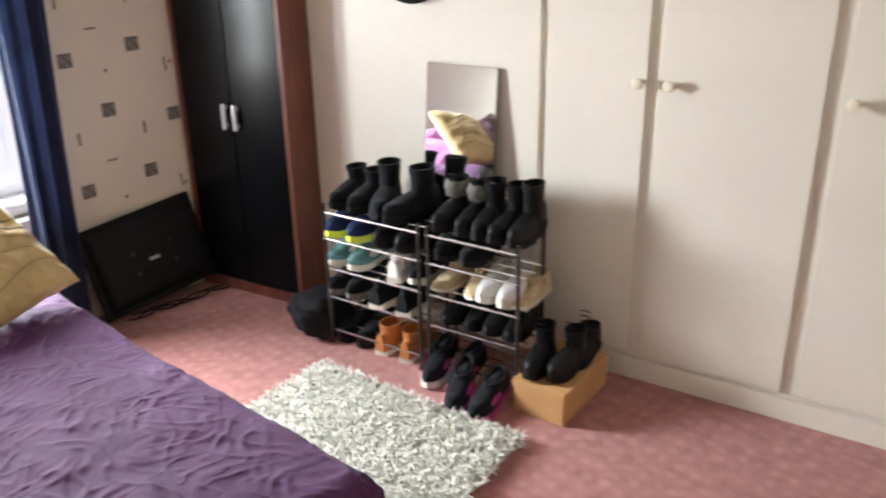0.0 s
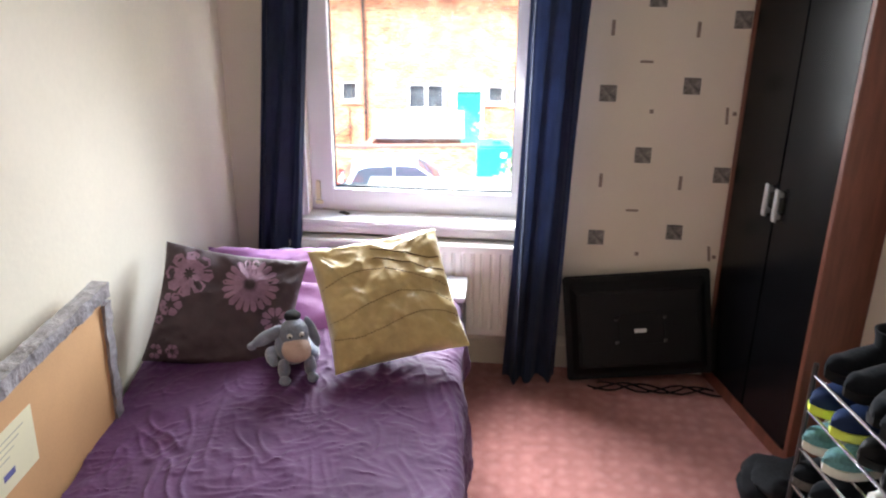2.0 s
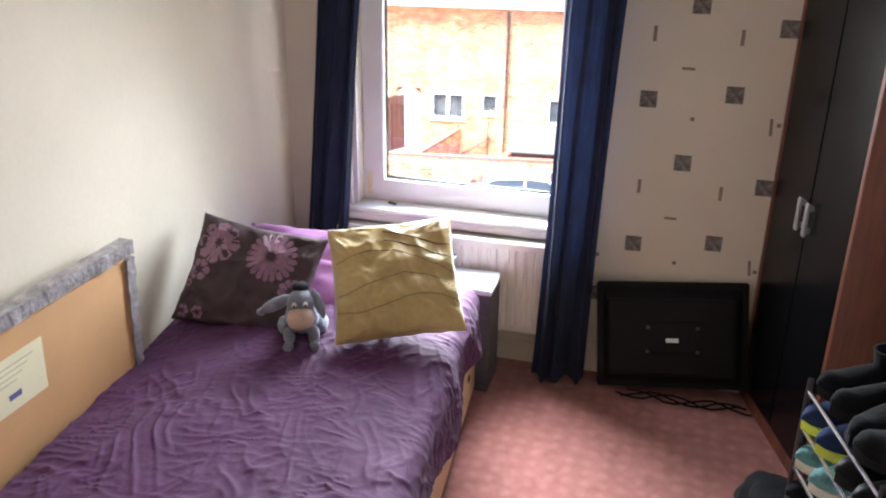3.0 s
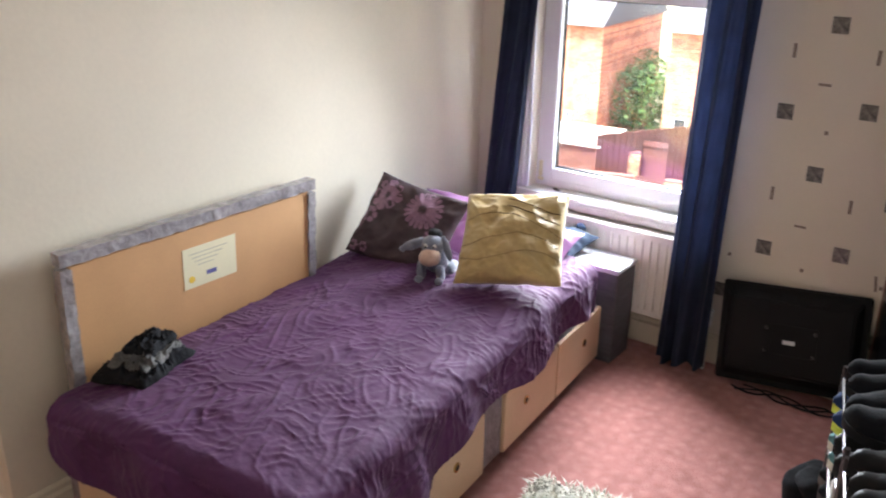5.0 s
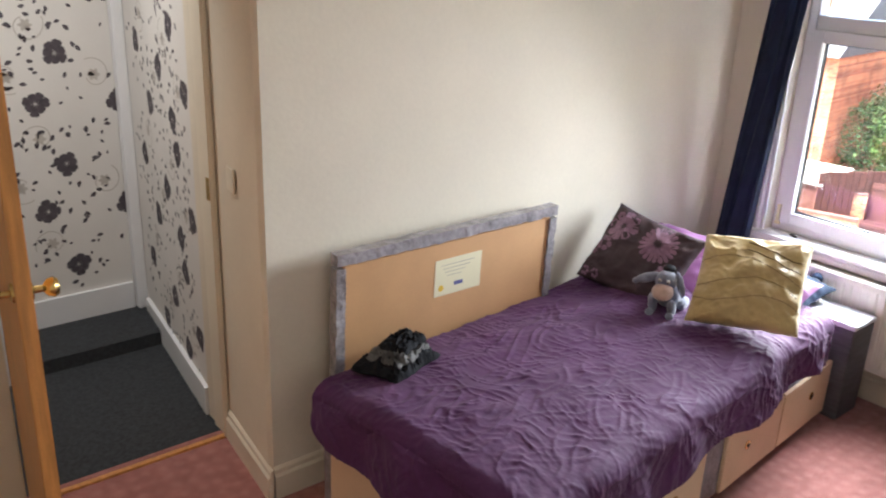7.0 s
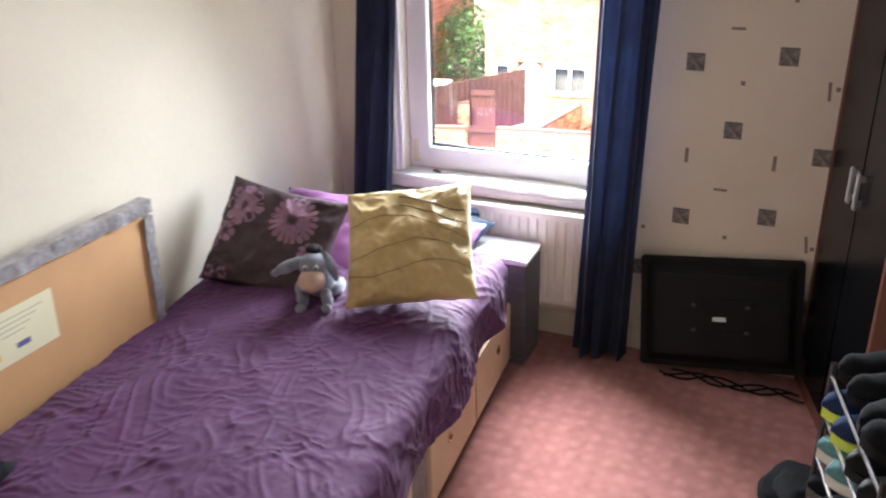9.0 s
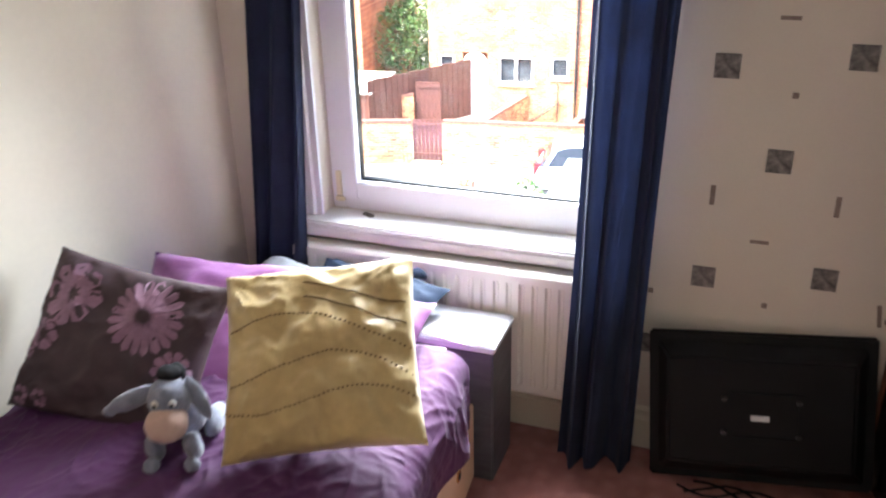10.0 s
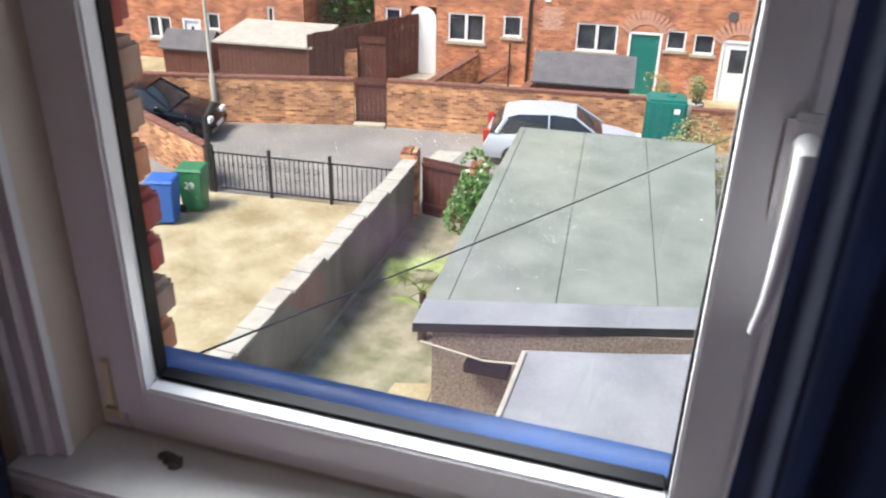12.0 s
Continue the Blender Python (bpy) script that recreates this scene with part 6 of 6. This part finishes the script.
# sheds, screens and hedge between the houses
def shed(label, x0, x1, y0, y1, h0, h1, m, wall, roofm, cat="shed", pitched=False):
    ob = thing("shed", label, cat, m=m)
    bm = bmesh.new()
    if pitched:
        ym = (y0 + y1) / 2
        loft(bm, [[(x, y0, 0), (x, y1, 0), (x, y1, h0), (x, ym, h1), (x, y0, h0)] for x in (x0, x1)])
    else:
        loft(bm, [[(x, y0, 0), (x, y1, 0), (x, y1, h1), (x, y0, h0)] for x in (x0, x1)])
    part("wall", bm, wall, ob, smooth=False)
    bm = bmesh.new()
    o = 0.12
    if pitched:
        loft(bm, [[(x, y0 - o, h0 - 0.06), (x, ym, h1 + 0.02), (x, y1 + o, h0 - 0.06), (x, y1 + o, h0 - 0.01), (x, ym, h1 + 0.07), (x, y0 - o, h0 - 0.01)] for x in (x0 - o, x1 + o)])
    else:
        loft(bm, [[(x, y0 - o, h0 + 0.002), (x, y1 + o, h1 + 0.002), (x, y1 + o, h1 + 0.06), (x, y0 - o, h0 + 0.06)] for x in (x0 - o, x1 + o)])
    part("roof", bm, roofm, ob, smooth=False)
    k = int((x1 - x0) / 0.15)
    bm = bmesh.new()
    for i in range(k):
        a = x0 + (x1 - x0) * i / k
        box(bm, (a + 0.006, y0 - 0.014, 0), (a + (x1 - x0) / k - 0.006, y0 - 0.001, min(h0, h1) - 0.02))
    part("cladding", bm, wall, ob, kind="stuff", smooth=False)
    return ob


SM = pose(-24.6, -12.9, G, 0, 0, HA)
shed("brown timber shed with a pale flat roof", 0.0, 3.0, -0.1, 2.4, 1.75, 1.85, SM, M_FENCE, M_COPE)
shed("dark timber shed with a grey felt roof", 0.0, 2.75, 0.0, 1.7, 1.35, 1.95, pose(-25.5, -2.95, G, 0, 0, HA), M_FENCE, M_ROOF, pitched=True)
shed("low dark grey-roofed lean-to by the house", 0.0, 1.6, 0.0, 1.4, 0.9, 1.3, HM @ pose(-7.1, -1.7, 0), M_FENCE, M_ROOF, pitched=True)
m, n = frame_at((-28.3, -14.0), (-28.9, -9.4))
fence = thing("fence", "tall dark brown timber fence between the houses", "fence", m=pose(-24.7, -9.9, G, 0, 0, 152))
for i in range(34):
    bm = bmesh.new()
    box(bm, (i * 0.25, -0.02, 0), (i * 0.25 + 0.235, 0.02, 2.2 + 0.012 * ((i * 5) % 3)), 0.002)
    part("board", bm, M_FENCE, fence, smooth=False)
gate("garden_gate", "dark brown timber gate beside the brick house", (-26.3, -8.85), (-26.45, -8.0), 1.9, M_GATE, 6)
brick_wall((-25.6, -10.2), (-26.2, -8.9), 1.5)
brick_wall((-23.9, -6.2), (-28.6, -5.6), 1.1)
brick_wall((-24.6, -3.4), (-29.4, -3.0), 1.0)
m = pose(-24.75, 0.9, G, 0, 0, HA)
tank = thing("oil_tank", "teal green plastic tank beside the garden wall", "tank", m=m)
bm = bmesh.new()
box(bm, (-0.55, -0.45, 0.05), (0.55, 0.45, 1.5), 0.07)
for k in range(4):
    box(bm, (-0.45 + 0.25 * k, -0.475, 0.2), (-0.36 + 0.25 * k, -0.44, 1.35), 0.01)
part("body", bm, M_TANK, tank)
bm = bmesh.new()
loft(bm, [circle((0.1, 0, 1.5), 0.13, 16), circle((0.1, 0, 1.56), 0.12, 16)])
part("cap", bm, M_TANK, tank)
bm = bmesh.new()
box(bm, (0.2, -0.48, 1.15), (0.36, -0.476, 1.3))
part("sticker", bm, M_WPAINT, tank, smooth=False)


# ---- plants ----
def leaves(n, place, mat, parent, size, name="foliage", seed=1, narrow=0.5):
    rnd = random.Random(seed)
    verts, faces = [], []
    for _ in range(n):
        c = place(rnd)
        if c is None:
            continue
        a, b, s = rnd.uniform(0, 6.28), rnd.uniform(-1.0, 1.2), size * rnd.uniform(0.6, 1.3)
        d = Vector((math.cos(a) * math.cos(b), math.sin(a) * math.cos(b), math.sin(b)))
        w = d.cross(Vector((rnd.uniform(-1, 1), rnd.uniform(-1, 1), 1))).normalized() * s * narrow
        i = len(verts)
        c = Vector(c)
        verts += [tuple(c - d * s * 0.5), tuple(c + w * 0.5), tuple(c + d * s * 0.5), tuple(c - w * 0.5)]
        faces.append((i, i + 1, i + 2, i + 3))
    me = bpy.data.meshes.new(name)
    me.from_pydata(verts, [], faces)
    me.materials.append(mat)
    ob = new(name, me)
    ob.parent = parent
    return tagged(ob, kind="stuff")


def clumps(seed, blobs):
    """A place inside or on a set of uneven balls."""
    def place(rnd):
        x, y, z, rx, ry, rz = blobs[rnd.randrange(len(blobs))]
        a, b = rnd.uniform(0, 6.28), math.asin(rnd.uniform(-1, 1))
        r = rnd.uniform(0.55, 1.0) ** 0.5
        p = Vector((x + rx * r * math.cos(a) * math.cos(b), y + ry * r * math.sin(a) * math.cos(b), z + rz * r * math.sin(b)))
        return None if noise.noise(p * 2.2 + Vector((seed, 0, 0))) < -0.22 or p.z < 0.02 else p
    return place


def bush(label, m, blobs, mat, n, size, seed, name="shrub", cat="shrub"):
    ob = thing(name, label, cat, m=m)
    for k in range(5):
        bm = bmesh.new()
        x, y, z, rx, ry, rz = blobs[k % len(blobs)]
        tube(bm, [(0.1 * k - 0.2, 0.05 * k, 0), (x * 0.5 + 0.05 * k, y * 0.5, z * 0.6), (x, y, z)], [0.035, 0.025, 0.01], 7)
        part("stem", bm, M_BARK, ob)
    leaves(n, clumps(seed, blobs), mat, ob, size, seed=seed)
    return ob


rb = random.Random(31)
bush("rounded pale variegated shrub beyond the garage roof", pose(-19.9, 2.05, G), [(rb.uniform(-0.7, 0.7), rb.uniform(-0.75, 0.75), rb.uniform(0.9, 2.1), 0.5, 0.5, 0.5) for _ in range(16)], M_LEAFV, 9000, 0.075, 3)
bush("glossy green shrub hanging over the path beside the garage", pose(-16.6, -2.35, G), [(rb.uniform(-1.0, 1.0), rb.uniform(-0.25, 0.3), rb.uniform(0.7, 1.75), 0.4, 0.34, 0.4) for _ in range(14)], M_LEAFD, 5000, 0.12, 5)
bush("tall green hedge between the brick houses", pose(-33.0, -12.0, G, 0, 0, 0), [(rb.uniform(-1.2, 3.0), rb.uniform(-3.0, 2.6), rb.uniform(0.4, 3.4), 1.0, 1.0, 0.8) for _ in range(60)], M_LEAF, 24000, 0.16, 7, "hedge", "hedge")
for px_, py_, sd_ in ((-25.55, 0.55, 11), (-25.75, 1.65, 12)):
    pot = bush("small shrub with orange flowers in a pot behind the garden wall", pose(px_, py_, G), [(rb.uniform(-0.18, 0.18), rb.uniform(-0.25, 0.25), rb.uniform(1.35, 1.75), 0.2, 0.2, 0.22) for _ in range(6)], M_LEAFV, 900, 0.08, sd_, "potted_shrub")
    bm = bmesh.new()
    loft(bm, [circle((0, 0, 0), 0.2, 14), circle((0, 0, 1.1), 0.26, 14), circle((0, 0, 1.12), 0.22, 14)])
    part("pot", bm, M_COPE, pot)
    leaves(60, clumps(sd_ + 5, [(0, 0, 1.6, 0.3, 0.35, 0.25)]), material("orange_petal", (0.8, 0.25, 0.02), 0.6), pot, 0.07, "flowers", sd_ + 9)
palm = thing("palm", "spiky green palm growing over the narrow path", "palm", m=pose(-13.3, -2.35, G))
bm = bmesh.new()
tube(bm, [(0, 0, 0), (0.02, 0.02, 0.5), (0.0, 0.0, 1.0)], [0.09, 0.08, 0.06], 10)
part("trunk", bm, M_BARK, palm)
rp_ = random.Random(5)
for k in range(16):
    a, el = k * 2.4, rp_.uniform(0.0, 0.9)
    bm = bmesh.new()
    base = Vector((0, 0, 1.0))
    d = Vector((math.cos(a) * math.cos(el), math.sin(a) * math.cos(el), math.sin(el)))
    hub = base + d * 0.42
    tube(bm, [base, base + d * 0.2, hub], 0.008, 5)
    side = d.cross(Vector((0, 0, 1))).normalized()
    up = side.cross(d)
    for j in range(17):
        g = (j - 8) * 0.17
        tip = hub + (d * math.cos(g) + side * math.sin(g)) * 0.46 - Vector((0, 0, 0.08 * abs(g)))
        mid = hub + (tip - hub) * 0.4
        w = (tip - hub).cross(up).normalized() * 0.014
        vs = [bm.verts.new(q) for q in (hub, mid + w, tip, mid - w)]
        bm.faces.new(vs)
    part("frond", bm, M_PALM, palm)

# ---- cable, and the house's own brick reveal ----
wire = thing("overhead_cable", "thin black cable slung outside the window", "cable")
bm = bmesh.new()
CA, CB = Vector((-2.884, 0.382, 0.0)), Vector((-5.088, 1.673, 0.0))
EYE12 = Vector((-1.213, 1.603, 1.388))
pa, pb = EYE12 + (CA - EYE12) * 1.6, EYE12 + (CB - EYE12) * 2.4
dd = pb - pa
tube(bm, [pa - dd * 0.235, pa, pa + dd * 0.35 - Vector((0, 0, 0.015)), pa + dd * 0.65 - Vector((0, 0, 0.015)), pb, pb + dd * 1.2], 0.006, 6)
part("wire", bm, M_IRON, wire)
rq = random.Random(8)
reveal = boxes("wall_outer", M_RENDER, ((-2.19, -2.0, G), (WX - T - 0.001, 0.78, 2.6)), ((-2.19, 1.83, G), (WX - T - 0.001, 6.0, 2.6)), ((-2.19, 0.78, G), (WX - T - 0.001, 1.83, 0.563)), ((-2.19, 0.78, 2.06), (WX - T - 0.001, 1.83, 2.6)))
bcols = [material("brick_orange", (0.55, 0.22, 0.11), 0.85, var=0.2, scale=20, bump=0.5), material("brick_red", (0.33, 0.05, 0.04), 0.8, var=0.2, scale=20, bump=0.5), material("brick_brown", (0.33, 0.2, 0.14), 0.85, var=0.25, scale=20, bump=0.5)]
for i in range(20):
    z = 0.568 + i * 0.077
    bm = bmesh.new()
    j = rq.uniform(-0.006, 0.006)
    box(bm, (-2.225, 0.781, z), (WX - T - 0.002, 0.875 + j, z + 0.066), 0.012)
    part("brick", bm, bcols[(i * 5 + i // 3) % 3], reveal)
